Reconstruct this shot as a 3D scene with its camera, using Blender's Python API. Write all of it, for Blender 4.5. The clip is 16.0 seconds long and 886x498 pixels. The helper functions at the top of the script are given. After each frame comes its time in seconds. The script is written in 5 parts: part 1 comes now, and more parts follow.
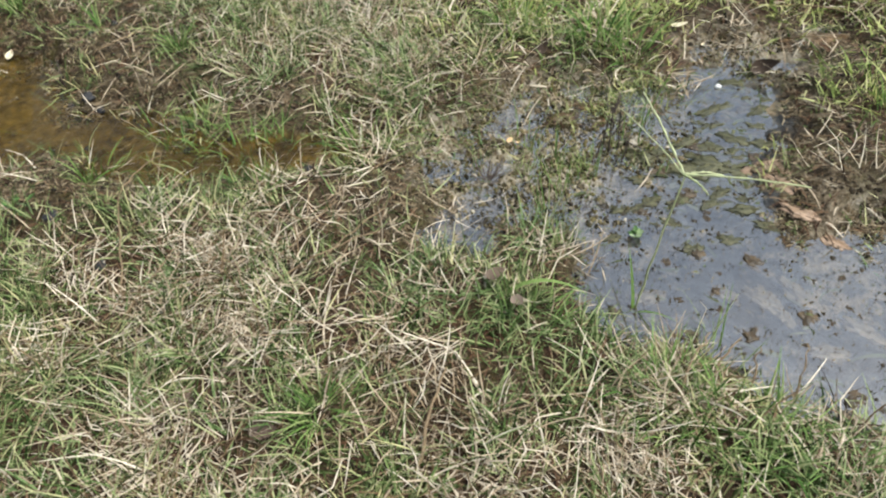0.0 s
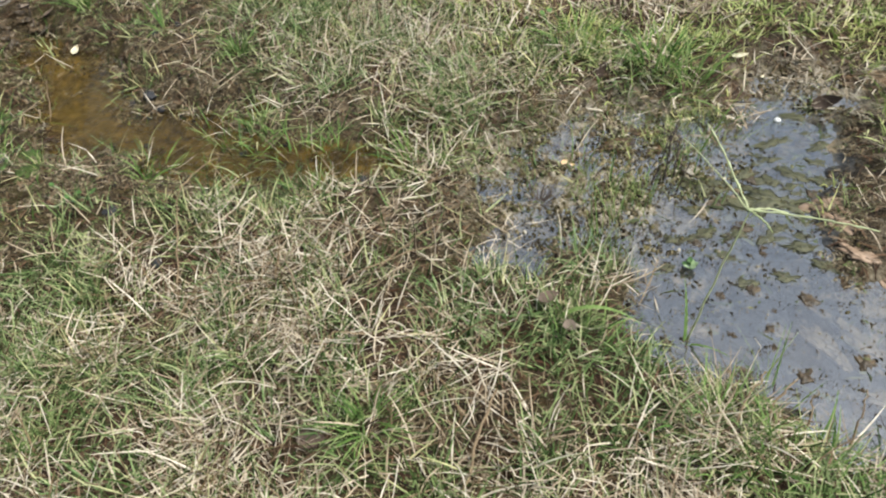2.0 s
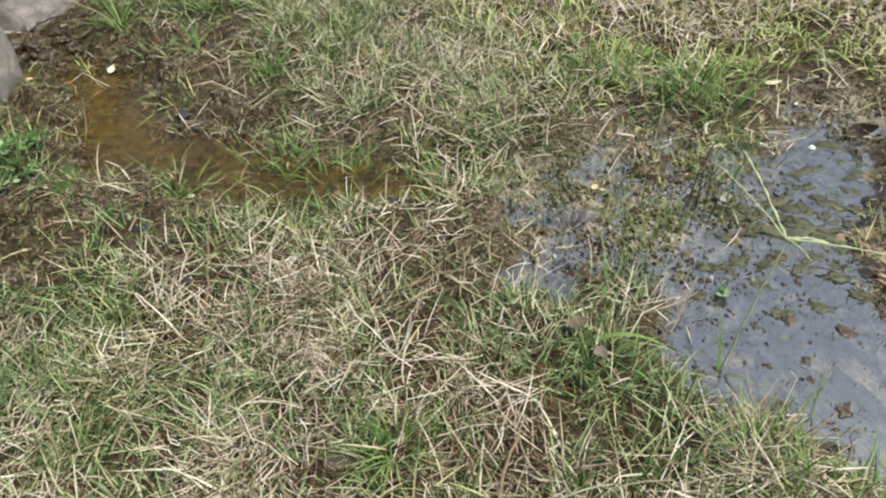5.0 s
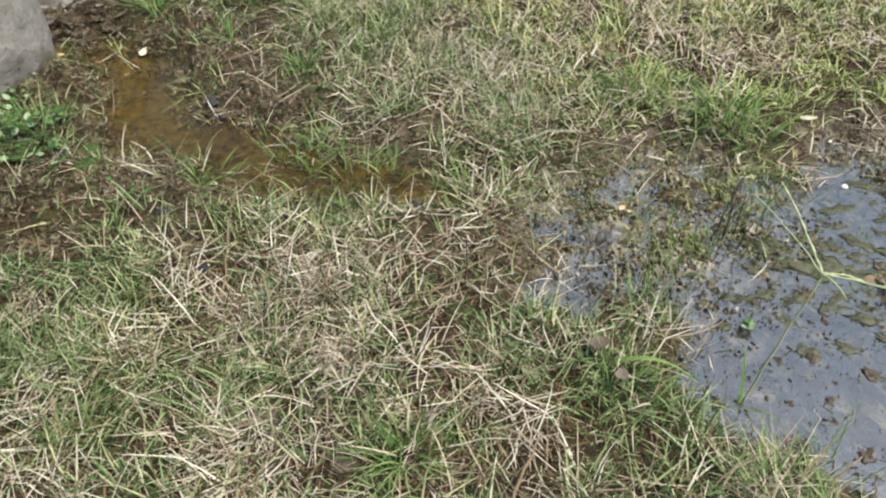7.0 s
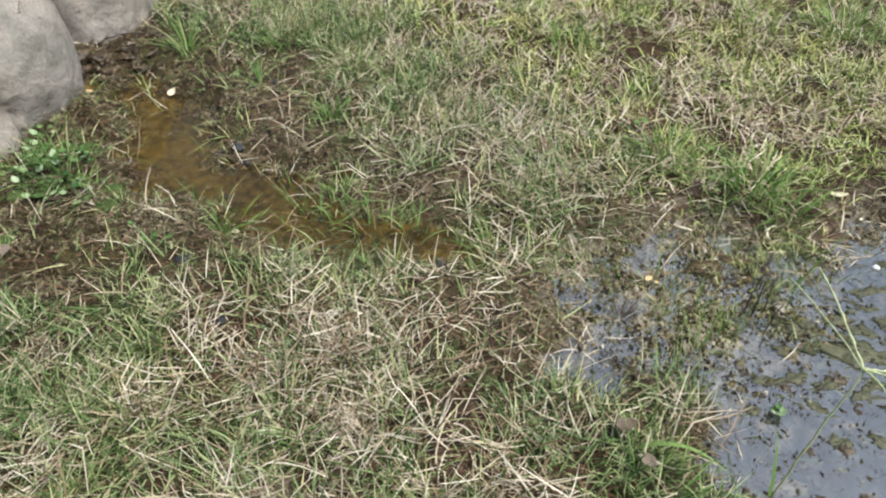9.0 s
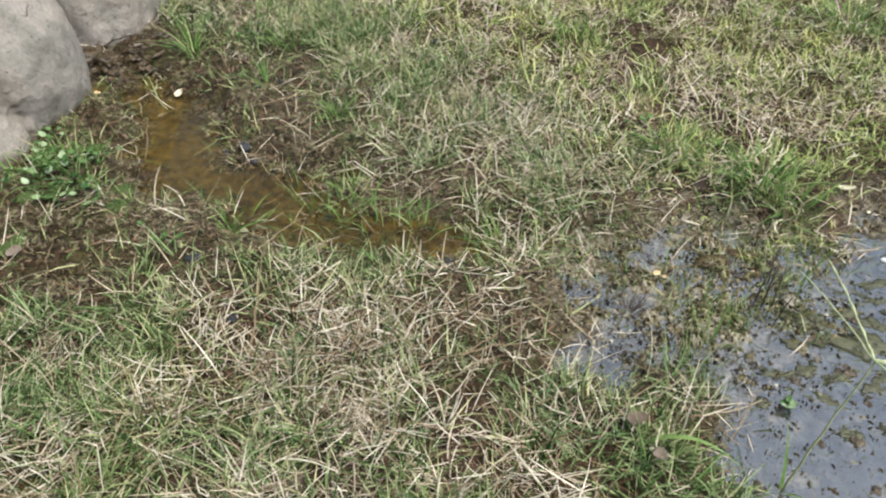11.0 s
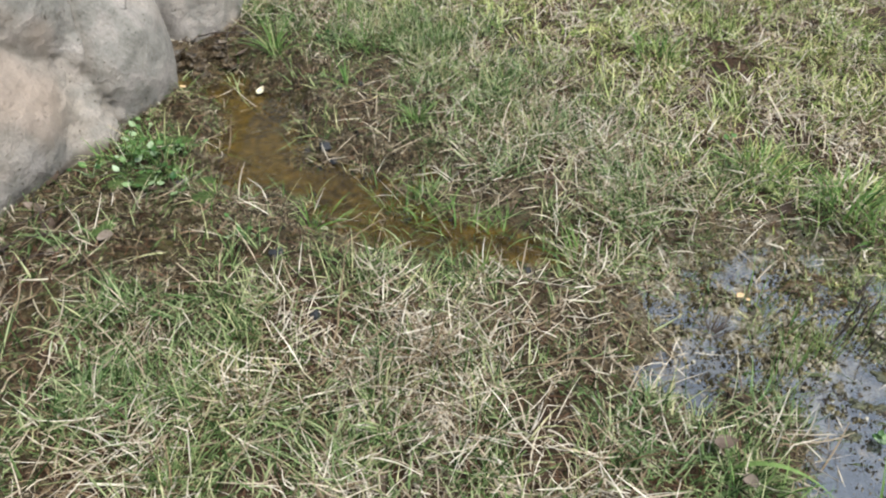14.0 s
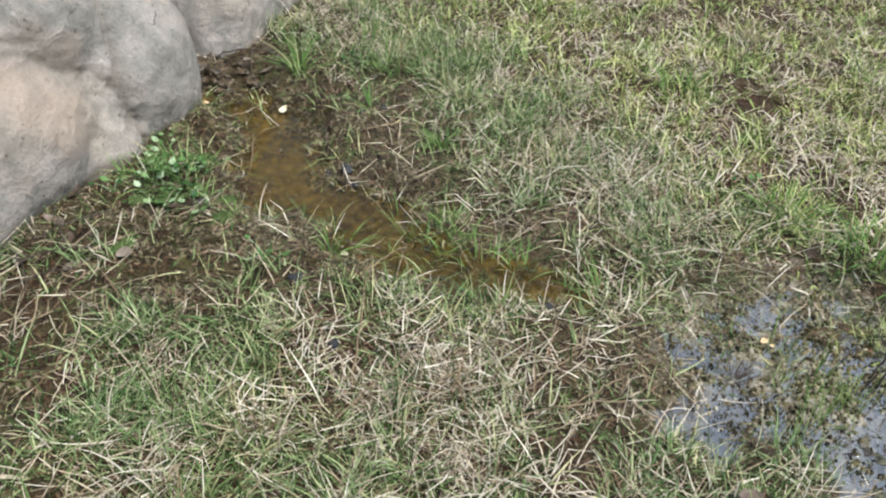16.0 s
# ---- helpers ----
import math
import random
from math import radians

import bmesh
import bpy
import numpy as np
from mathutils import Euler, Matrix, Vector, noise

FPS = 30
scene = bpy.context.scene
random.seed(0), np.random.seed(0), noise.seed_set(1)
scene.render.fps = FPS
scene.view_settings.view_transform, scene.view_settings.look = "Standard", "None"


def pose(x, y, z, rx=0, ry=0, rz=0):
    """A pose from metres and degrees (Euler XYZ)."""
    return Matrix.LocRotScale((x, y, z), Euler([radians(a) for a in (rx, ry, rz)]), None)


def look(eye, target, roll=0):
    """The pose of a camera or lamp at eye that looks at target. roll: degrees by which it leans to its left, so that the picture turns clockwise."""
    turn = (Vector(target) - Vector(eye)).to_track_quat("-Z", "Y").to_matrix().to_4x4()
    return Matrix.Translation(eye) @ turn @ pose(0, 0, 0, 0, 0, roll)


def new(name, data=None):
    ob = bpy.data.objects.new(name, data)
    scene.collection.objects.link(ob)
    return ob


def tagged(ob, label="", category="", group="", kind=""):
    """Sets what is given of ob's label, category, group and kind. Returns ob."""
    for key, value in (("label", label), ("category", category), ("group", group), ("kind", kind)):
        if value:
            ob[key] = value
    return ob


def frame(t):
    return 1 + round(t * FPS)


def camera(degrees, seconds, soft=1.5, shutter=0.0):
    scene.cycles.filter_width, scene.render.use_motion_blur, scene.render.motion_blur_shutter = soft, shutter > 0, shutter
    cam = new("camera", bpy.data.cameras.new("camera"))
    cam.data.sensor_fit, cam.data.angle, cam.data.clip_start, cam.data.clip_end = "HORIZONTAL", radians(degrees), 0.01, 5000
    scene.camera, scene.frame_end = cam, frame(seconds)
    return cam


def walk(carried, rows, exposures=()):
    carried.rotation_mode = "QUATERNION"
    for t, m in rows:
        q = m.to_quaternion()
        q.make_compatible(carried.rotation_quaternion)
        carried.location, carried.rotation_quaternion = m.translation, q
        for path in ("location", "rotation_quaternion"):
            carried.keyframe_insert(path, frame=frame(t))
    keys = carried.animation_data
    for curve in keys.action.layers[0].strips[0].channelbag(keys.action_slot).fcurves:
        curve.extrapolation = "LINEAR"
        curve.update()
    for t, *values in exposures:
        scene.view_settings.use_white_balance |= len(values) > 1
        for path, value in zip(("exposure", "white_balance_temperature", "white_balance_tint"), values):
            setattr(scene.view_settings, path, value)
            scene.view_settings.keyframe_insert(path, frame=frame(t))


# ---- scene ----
cam = camera(64.1, 16.0, soft=2.15)
PATH = [
    (0, (0.068, 0.113, 1.021), (-0.329, 1.393, -0.463), -5.4),
    (0.5, (0.052, 0.113, 1.021), (-0.355, 1.389, -0.465), -4.6),
    (1, (0.032, 0.11, 1.021), (-0.4, 1.383, -0.46), -4.7),
    (1.5, (0.018, 0.109, 1.029), (-0.445, 1.386, -0.439), -4.7),
    (2, (0.013, 0.108, 1.035), (-0.455, 1.391, -0.426), -3.9),
    (2.5, (0.0, 0.108, 1.034), (-0.489, 1.387, -0.424), -3.8),
    (3, (-0.007, 0.107, 1.031), (-0.512, 1.384, -0.424), -4.0),
    (3.5, (-0.009, 0.108, 1.034), (-0.516, 1.401, -0.405), -3.9),
    (4, (-0.009, 0.105, 1.039), (-0.53, 1.41, -0.384), -4.1),
    (6.5, (-0.002, 0.125, 1.02), (-0.539, 1.434, -0.394), -4.4),
    (6.9, (-0.004, 0.13, 1.015), (-0.521, 1.426, -0.418), -4.2),
    (7, (-0.044, 0.1, 1.007), (-0.599, 1.431, -0.38), 0.1),
    (7.5, (-0.074, 0.111, 1.005), (-0.639, 1.438, -0.38), 2.4),
    (8, (-0.112, 0.131, 1.013), (-0.711, 1.493, -0.324), 2.9),
    (8.5, (-0.108, 0.139, 1.021), (-0.704, 1.522, -0.296), 3.1),
    (9, (-0.102, 0.138, 1.027), (-0.701, 1.524, -0.284), 2.6),
    (11.5, (-0.11, 0.119, 1.023), (-0.719, 1.497, -0.293), 1.7),
    (12, (-0.117, 0.107, 1.017), (-0.737, 1.459, -0.32), 2.2),
    (12.5, (-0.134, 0.097, 1.014), (-0.788, 1.435, -0.321), 1.6),
    (13, (-0.148, 0.099, 1.016), (-0.801, 1.462, -0.295), 2.8),
    (13.5, (-0.156, 0.09, 1.016), (-0.817, 1.446, -0.298), 2.4),
    (14, (-0.188, 0.084, 1.016), (-0.901, 1.431, -0.279), 2.4),
    (14.5, (-0.219, 0.077, 1.032), (-0.977, 1.425, -0.236), 3.7),
    (15, (-0.229, 0.08, 1.028), (-0.99, 1.428, -0.239), 2.8),
    (15.5, (-0.231, 0.098, 1.024), (-0.986, 1.453, -0.24), 2.8),
    (16, (-0.238, 0.095, 1.029), (-0.978, 1.459, -0.233), 4.5),
]
walk(cam, [(t, look(eye, target, roll)) for t, eye, target, roll in PATH],
     [(0.0, 1.26, 6560, 4.5), (9.0, 1.27, 6380, 5), (12.5, 1.27, 6330, 4.5), (16.0, 1.31, 6080, 4.5)])
# ---- world and light: thin overcast, soft high sun ----
SUN_ELEV, SUN_ROT = radians(64), radians(88)
world = bpy.data.worlds.new("sky")
scene.world = world
world.use_nodes = True
wn, wl = world.node_tree.nodes, world.node_tree.links
sky = wn.new("ShaderNodeTexSky")
sky.sky_type, sky.sun_disc = "NISHITA", False
sky.sun_elevation, sky.sun_rotation = SUN_ELEV, SUN_ROT
sky.air_density, sky.dust_density, sky.ozone_density = 1.0, 3.0, 1.0
pale = wn.new("ShaderNodeHueSaturation")
pale.inputs["Saturation"].default_value = 0.68
wl.new(sky.outputs[0], pale.inputs["Color"])
wl.new(pale.outputs[0], wn["Background"].inputs[0])
wn["Background"].inputs[1].default_value = 0.115
sun = new("sun", bpy.data.lights.new("sun", "SUN"))
sun.data.energy, sun.data.angle, sun.data.color = 2.2, radians(18), (1.0, 0.99, 0.97)
sun_way = Vector((math.sin(SUN_ROT) * math.cos(SUN_ELEV), math.cos(SUN_ROT) * math.cos(SUN_ELEV), math.sin(SUN_ELEV)))
sun.matrix_world = look(sun_way * 20, (0, 0, 0))
scene.view_settings.exposure = 1.27


# ---- materials ----
class Nodes:
    """Short hand for a node material."""

    def __init__(self, name):
        self.mat = bpy.data.materials.new(name)
        self.mat.use_nodes = True
        self.tree = self.mat.node_tree
        self.bsdf = self.tree.nodes["Principled BSDF"]
        self.out = self.tree.nodes["Material Output"]

    def add(self, kind, **values):
        node = self.tree.nodes.new(kind)
        for key, value in values.items():
            node.inputs[key.replace("_", " ")].default_value = value
        return node

    def link(self, a, b):
        self.tree.links.new(a, b)

    def noise(self, scale, detail=4, rough=0.55, coords="Object"):
        tc = self.tree.nodes.new("ShaderNodeTexCoord")
        n = self.add("ShaderNodeTexNoise", Scale=scale, Detail=detail, Roughness=rough)
        self.link(tc.outputs[coords], n.inputs["Vector"])
        return n.outputs["Fac"]

    def ramp(self, fac, stops):
        r = self.tree.nodes.new("ShaderNodeValToRGB")
        el = r.color_ramp.elements
        while len(el) < len(stops):
            el.new(0.5)
        for e, (p, c) in zip(el, stops):
            e.position, e.color = p, (*c, 1)
        self.link(fac, r.inputs[0])
        return r.outputs[0]

    def mix(self, fac, a, b, blend="MIX"):
        m = self.tree.nodes.new("ShaderNodeMix")
        m.data_type, m.blend_type = "RGBA", blend
        for sock, v in ((m.inputs[0], fac), (m.inputs[6], a), (m.inputs[7], b)):
            if isinstance(v, (int, float)):
                sock.default_value = v
            elif isinstance(v, tuple):
                sock.default_value = (*v, 1)
            else:
                self.link(v, sock)
        return m.outputs[2]

    def math(self, op, a, b=0.0, clamp=False):
        m = self.tree.nodes.new("ShaderNodeMath")
        m.operation, m.use_clamp = op, clamp
        for sock, v in ((m.inputs[0], a), (m.inputs[1], b)):
            if isinstance(v, (int, float)):
                sock.default_value = v
            else:
                self.link(v, sock)
        return m.outputs[0]

    def attribute(self, name):
        n = self.tree.nodes.new("ShaderNodeAttribute")
        n.attribute_name = name
        return n.outputs["Fac"]

    def bump(self, height, strength, distance):
        b = self.add("ShaderNodeBump", Strength=strength, Distance=distance)
        self.link(height, b.inputs["Height"])
        self.link(b.outputs[0], self.bsdf.inputs["Normal"])

    def set(self, **values):
        for key, value in values.items():
            sock = self.bsdf.inputs[key.replace("_", " ")]
            if isinstance(value, (int, float, tuple)):
                sock.default_value = (*value, 1) if isinstance(value, tuple) else value
            else:
                self.link(value, sock)
        return self


PIGMENT = 0.78  # how deep the colours of plants, mud and stone are


def leaf_material(name, stops, rough=0.55, translucent=0.25, patch=((0.9, 0.9, 0.9), (1.1, 1.1, 1.1)), per="island", patch_scale=5):
    """Blades and leaves: colour by the piece, drifting slowly over the ground."""
    n = Nodes(name)
    stops = [(place, tuple(PIGMENT * v for v in colour)) for place, colour in stops]
    if per == "island":
        rnd = n.tree.nodes.new("ShaderNodeNewGeometry").outputs["Random Per Island"]
    else:
        rnd = n.tree.nodes.new("ShaderNodeObjectInfo").outputs["Random"]
    col = n.ramp(rnd, stops)
    geo = n.tree.nodes.new("ShaderNodeNewGeometry")
    big = n.add("ShaderNodeTexNoise", Scale=patch_scale, Detail=3)
    fine = n.add("ShaderNodeTexNoise", Scale=90, Detail=3)
    n.link(geo.outputs["Position"], big.inputs["Vector"])
    n.link(geo.outputs["Position"], fine.inputs["Vector"])
    col = n.mix(1.0, col, n.ramp(big.outputs["Fac"], [(0.35, patch[0]), (0.65, patch[1])]), "MULTIPLY")
    col = n.mix(0.5, col, n.ramp(fine.outputs["Fac"], [(0.3, (0.6, 0.55, 0.5)), (0.7, (1.25, 1.25, 1.25))]), "MULTIPLY")
    n.set(Base_Color=col, Roughness=rough, Specular_IOR_Level=0.12)
    if translucent:
        t = n.tree.nodes.new("ShaderNodeBsdfTranslucent")
        n.link(col, t.inputs[0])
        m = n.tree.nodes.new("ShaderNodeMixShader")
        m.inputs[0].default_value = translucent
        n.link(n.bsdf.outputs[0], m.inputs[1])
        n.link(t.outputs[0], m.inputs[2])
        n.link(m.outputs[0], n.out.inputs[0])
    return n.mat


GREEN = leaf_material("green_blades", [(0.0, (0.02, 0.04, 0.01)), (0.25, (0.068, 0.112, 0.034)), (0.5, (0.178, 0.255, 0.108)), (0.78, (0.34, 0.395, 0.21)), (1.0, (0.58, 0.55, 0.345))],
                      patch=((0.85, 0.95, 0.82), (1.14, 1.07, 0.92)), translucent=0.24)
FIELD = leaf_material("field_blades", [(0.0, (0.03, 0.055, 0.012)), (0.25, (0.13, 0.19, 0.045)), (0.5, (0.38, 0.44, 0.155)), (0.78, (0.58, 0.59, 0.28)), (1.0, (0.8, 0.75, 0.48))],
                      patch=((0.88, 0.98, 0.85), (1.15, 1.1, 0.95)), translucent=0.24)
LUSH = leaf_material("lush_blades", [(0.0, (0.07, 0.145, 0.035)), (0.5, (0.17, 0.29, 0.075)), (0.85, (0.3, 0.41, 0.14)), (1.0, (0.45, 0.47, 0.22))], translucent=0.35, per="object")
STRAW_PIECE = leaf_material("dry_straw_pieces", [(0.0, (0.2, 0.15, 0.1)), (0.4, (0.42, 0.35, 0.25)), (1.0, (0.72, 0.67, 0.54))], rough=0.55, translucent=0.15, per="object")
STRAW = leaf_material("dry_straw", [(0.0, (0.035, 0.022, 0.012)), (0.25, (0.2, 0.138, 0.076)), (0.55, (0.515, 0.42, 0.3)), (1.0, (0.75, 0.675, 0.545))], rough=0.55, translucent=0.15)
# Dead litter, its colours pushed near black to paint shade between the blades.
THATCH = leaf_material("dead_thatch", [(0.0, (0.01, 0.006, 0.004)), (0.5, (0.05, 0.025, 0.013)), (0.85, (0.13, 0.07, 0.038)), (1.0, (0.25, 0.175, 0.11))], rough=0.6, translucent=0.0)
SHOOT = leaf_material("marsh_shoots", [(0.0, (0.06, 0.055, 0.022)), (0.4, (0.13, 0.165, 0.05)), (0.75, (0.24, 0.31, 0.1)), (1.0, (0.42, 0.4, 0.22))], translucent=0.2)
LITTER = leaf_material("plant_litter", [(0.0, (0.025, 0.018, 0.009)), (0.38, (0.09, 0.066, 0.036)), (0.62, (0.2, 0.152, 0.09)), (0.9, (0.37, 0.31, 0.215)), (0.93, (0.16, 0.2, 0.07)), (1.0, (0.1, 0.16, 0.05))], rough=0.5, translucent=0.0)
CRUMB = leaf_material("earth_crumbs", [(0.0, (0.012, 0.009, 0.006)), (0.45, (0.055, 0.04, 0.022)), (0.75, (0.115, 0.085, 0.048)), (0.92, (0.22, 0.175, 0.115)), (1.0, (0.09, 0.1, 0.03))], rough=0.38, translucent=0.0)
SCRAP = leaf_material("bog_scraps", [(0.0, (0.012, 0.01, 0.006)), (0.35, (0.05, 0.04, 0.018)), (0.6, (0.12, 0.1, 0.04)), (0.85, (0.22, 0.18, 0.11)), (1.0, (0.4, 0.36, 0.28))], rough=0.25, translucent=0.0)
WEED = leaf_material("weed_leaves", [(0.0, (0.03, 0.075, 0.02)), (0.4, (0.1, 0.19, 0.055)), (0.7, (0.2, 0.3, 0.12)), (1.0, (0.42, 0.51, 0.32))], rough=0.4, translucent=0.15, per="object")
STALK = leaf_material("green_stalk", [(0.0, (0.3, 0.33, 0.17)), (1.0, (0.36, 0.38, 0.21))], translucent=0.0, per="object")
SPIKE = leaf_material("seed_spikes", [(0.0, (0.34, 0.4, 0.2)), (1.0, (0.5, 0.53, 0.31))], rough=0.55, translucent=0.1, per="object")
DEADLEAF = leaf_material("dead_leaves", [(0.0, (0.06, 0.042, 0.03)), (0.5, (0.14, 0.1, 0.075)), (1.0, (0.27, 0.215, 0.17))], rough=0.55, translucent=0.05, per="object")
PALELEAF = leaf_material("pale_dead_leaves", [(0.0, (0.14, 0.1, 0.075)), (1.0, (0.26, 0.21, 0.165))], rough=0.55, translucent=0.05, per="object")
ROOTS = leaf_material("dead_roots", [(0.0, (0.04, 0.027, 0.016)), (0.5, (0.1, 0.07, 0.042)), (1.0, (0.22, 0.17, 0.115))], rough=0.55, translucent=0.0, per="object")
ALGAE = leaf_material("algae", [(0.0, (0.035, 0.045, 0.02)), (0.6, (0.08, 0.095, 0.037)), (1.0, (0.16, 0.16, 0.075))], rough=0.65, translucent=0.0)


def plain_material(name, a, b, rough, scale, bump=0.0, dist=0.002):
    n = Nodes(name)
    a, b = (tuple(PIGMENT * v for v in colour) for colour in (a, b))
    n.set(Base_Color=n.ramp(n.noise(scale), [(0.3, a), (0.7, b)]), Roughness=rough, Specular_IOR_Level=0.25)
    if bump:
        n.bump(n.noise(scale * 3), bump, dist)
    return n.mat


YELLOW = plain_material("yellow_leaf", (0.62, 0.36, 0.14), (0.82, 0.64, 0.4), 0.45, 60)
CREAM = plain_material("cream_leaf", (0.55, 0.47, 0.3), (0.74, 0.67, 0.48), 0.5, 80)
DARKSTONE = plain_material("dark_stone", (0.016, 0.016, 0.017), (0.05, 0.05, 0.053), 0.7, 60, 0.7)
PALESTONE = plain_material("pale_stone", (0.6, 0.6, 0.58), (0.85, 0.84, 0.8), 0.5, 80, 0.3)
MOSS = plain_material("moss", (0.03, 0.055, 0.012), (0.08, 0.11, 0.025), 0.8, 120, 0.8, 0.004)
CLOD = plain_material("wet_clod", (0.014, 0.01, 0.006), (0.125, 0.088, 0.05), 0.3, 50, 0.6, 0.004)
MAT = plain_material("algae_mat", (0.022, 0.024, 0.012), (0.11, 0.105, 0.05), 0.4, 60, 0.8, 0.003)
SCUM = plain_material("dark_scum", (0.012, 0.01, 0.007), (0.06, 0.045, 0.025), 0.35, 70)
EARTH = plain_material("lumpy_earth", (0.025, 0.018, 0.01), (0.17, 0.125, 0.07), 0.45, 70, 0.8, 0.004)
BARK = plain_material("dark_twig", (0.035, 0.025, 0.02), (0.1, 0.075, 0.06), 0.6, 90, 0.5)


def ground_material():
    n = Nodes("wet_ground")
    fine, mid, big = n.noise(160, 5, 0.65), n.noise(38, 4), n.noise(7, 3)
    soil = n.mix(mid, n.ramp(fine, [(0.3, (0.016, 0.009, 0.005)), (0.7, (0.07, 0.04, 0.022))]), n.ramp(fine, [(0.25, (0.034, 0.021, 0.012)), (0.75, (0.15, 0.097, 0.062))]))
    mud = n.ramp(n.math("ADD", n.math("MULTIPLY", fine, 0.6), n.math("MULTIPLY", mid, 0.4)), [(0.36, (0.009, 0.0064, 0.003)), (0.52, (0.05, 0.036, 0.018)), (0.66, (0.17, 0.127, 0.075))])
    mud = n.mix(n.ramp(n.noise(13, 4), [(0.45, (0, 0, 0)), (0.62, (0.8, 0.8, 0.8))]), mud, n.ramp(fine, [(0.32, (0.014, 0.0125, 0.0035)), (0.66, (0.105, 0.09, 0.03))]))
    silt = n.ramp(n.math("ADD", n.math("MULTIPLY", mid, 0.5), n.math("MULTIPLY", big, 0.5)), [(0.37, (0.012, 0.012, 0.01)), (0.43, (0.026, 0.028, 0.03)), (0.52, (0.055, 0.058, 0.062)), (0.57, (0.17, 0.14, 0.095)), (0.64, (0.3, 0.23, 0.145))])
    ochre = n.ramp(n.math("ADD", n.math("MULTIPLY", mid, 0.6), n.math("MULTIPLY", big, 0.4)), [(0.37, (0.034, 0.025, 0.008)), (0.46, (0.085, 0.06, 0.016)), (0.55, (0.128, 0.091, 0.026)), (0.68, (0.19, 0.134, 0.048))])
    silt = n.mix(1.0, silt, n.ramp(n.noise(75, 3), [(0.33, (0.2, 0.18, 0.15)), (0.42, (1, 1, 1)), (0.62, (1.1, 1.1, 1.1)), (0.7, (1.5, 1.35, 1.1))]), "MULTIPLY")
    ochre = n.mix(0.8, ochre, n.ramp(n.noise(34, 5, 0.65), [(0.33, (0.5, 0.48, 0.42)), (0.5, (1, 1, 1)), (0.68, (1.5, 1.4, 1.25))]), "MULTIPLY")
    soil = n.mix(n.attribute("turf"), soil, n.ramp(n.math("ADD", n.math("MULTIPLY", mid, 0.5), n.math("MULTIPLY", big, 0.5)), [(0.35, (0.028, 0.026, 0.012)), (0.5, (0.07, 0.06, 0.028)), (0.65, (0.15, 0.12, 0.06))]))
    col = n.mix(n.math("MULTIPLY", n.attribute("mud"), n.math("SUBTRACT", 1.0, n.attribute("turf"))), soil, mud)
    clay = n.ramp(n.math("ADD", n.math("MULTIPLY", fine, 0.6), n.math("MULTIPLY", mid, 0.4)), [(0.36, (0.03, 0.022, 0.013)), (0.5, (0.12, 0.09, 0.056)), (0.64, (0.29, 0.23, 0.155))])
    col = n.mix(n.attribute("clay"), col, clay)
    col = n.mix(n.attribute("silt"), col, silt)
    # Brown bog mud; the palest stops also paint in the wet sky sheen.
    slime = n.ramp(n.math("ADD", n.math("MULTIPLY", fine, 0.5), n.math("MULTIPLY", mid, 0.5)), [(0.35, (0.032, 0.024, 0.011)), (0.44, (0.145, 0.108, 0.054)), (0.53, (0.33, 0.28, 0.195)), (0.64, (0.5, 0.46, 0.39))])
    col = n.mix(n.attribute("slime"), col, slime)
    col = n.mix(n.attribute("ochre"), col, ochre)
    col = n.mix(1.0, col, (PIGMENT,) * 3, "MULTIPLY")
    wet = n.math("MAXIMUM", n.math("MAXIMUM", n.attribute("mud"), n.math("MULTIPLY", n.attribute("slime"), 1.12)), n.math("MAXIMUM", n.attribute("silt"), n.attribute("ochre")))
    n.set(Base_Color=col, Roughness=n.math("SUBTRACT", 0.8, n.math("MULTIPLY", wet, 0.5)), Specular_IOR_Level=n.math("ADD", 0.12, n.math("MULTIPLY", n.attribute("slime"), 0.4)))
    n.bump(n.math("ADD", fine, n.math("MULTIPLY", mid, 1.5)), 0.9, 0.011)
    return n.mat


def water_material(name, tint, body, milk, rough=0.02, film=1.33):
    """Still water: clear with a share of milky silt hanging in it."""
    n = Nodes(name)
    drifts = n.ramp(n.noise(9, 4), [(0.35, (0.45, 0.45, 0.45)), (0.65, (1, 1, 1))])
    clots = n.ramp(n.noise(85, 5, 0.65), [(0.4, (0.25, 0.25, 0.25)), (0.5, (0.8, 0.8, 0.8)), (0.66, (2.2, 2.2, 2.2))])
    cloudy = n.math("MULTIPLY", n.math("MULTIPLY", drifts, clots), milk)
    body = n.mix(n.ramp(n.noise(16, 4), [(0.45, (0, 0, 0)), (0.6, (1, 1, 1))]), body, tuple(v * k for v, k in zip(body, (1.25, 1.0, 0.72))))
    n.set(Base_Color=body, Roughness=rough, IOR=film, Specular_IOR_Level=0.5)
    clear = n.tree.nodes.new("ShaderNodeBsdfTransparent")
    clear.inputs[0].default_value = (*tint, 1)
    gloss = n.add("ShaderNodeBsdfGlossy", Roughness=rough)
    fres = n.add("ShaderNodeFresnel", IOR=film)
    skin = n.tree.nodes.new("ShaderNodeMixShader")
    n.link(fres.outputs[0], skin.inputs[0])
    n.link(clear.outputs[0], skin.inputs[1])
    n.link(gloss.outputs[0], skin.inputs[2])
    m = n.tree.nodes.new("ShaderNodeMixShader")
    n.link(cloudy, m.inputs[0])
    n.link(skin.outputs[0], m.inputs[1])
    n.link(n.bsdf.outputs[0], m.inputs[2])
    n.link(m.outputs[0], n.out.inputs[0])
    return n.mat


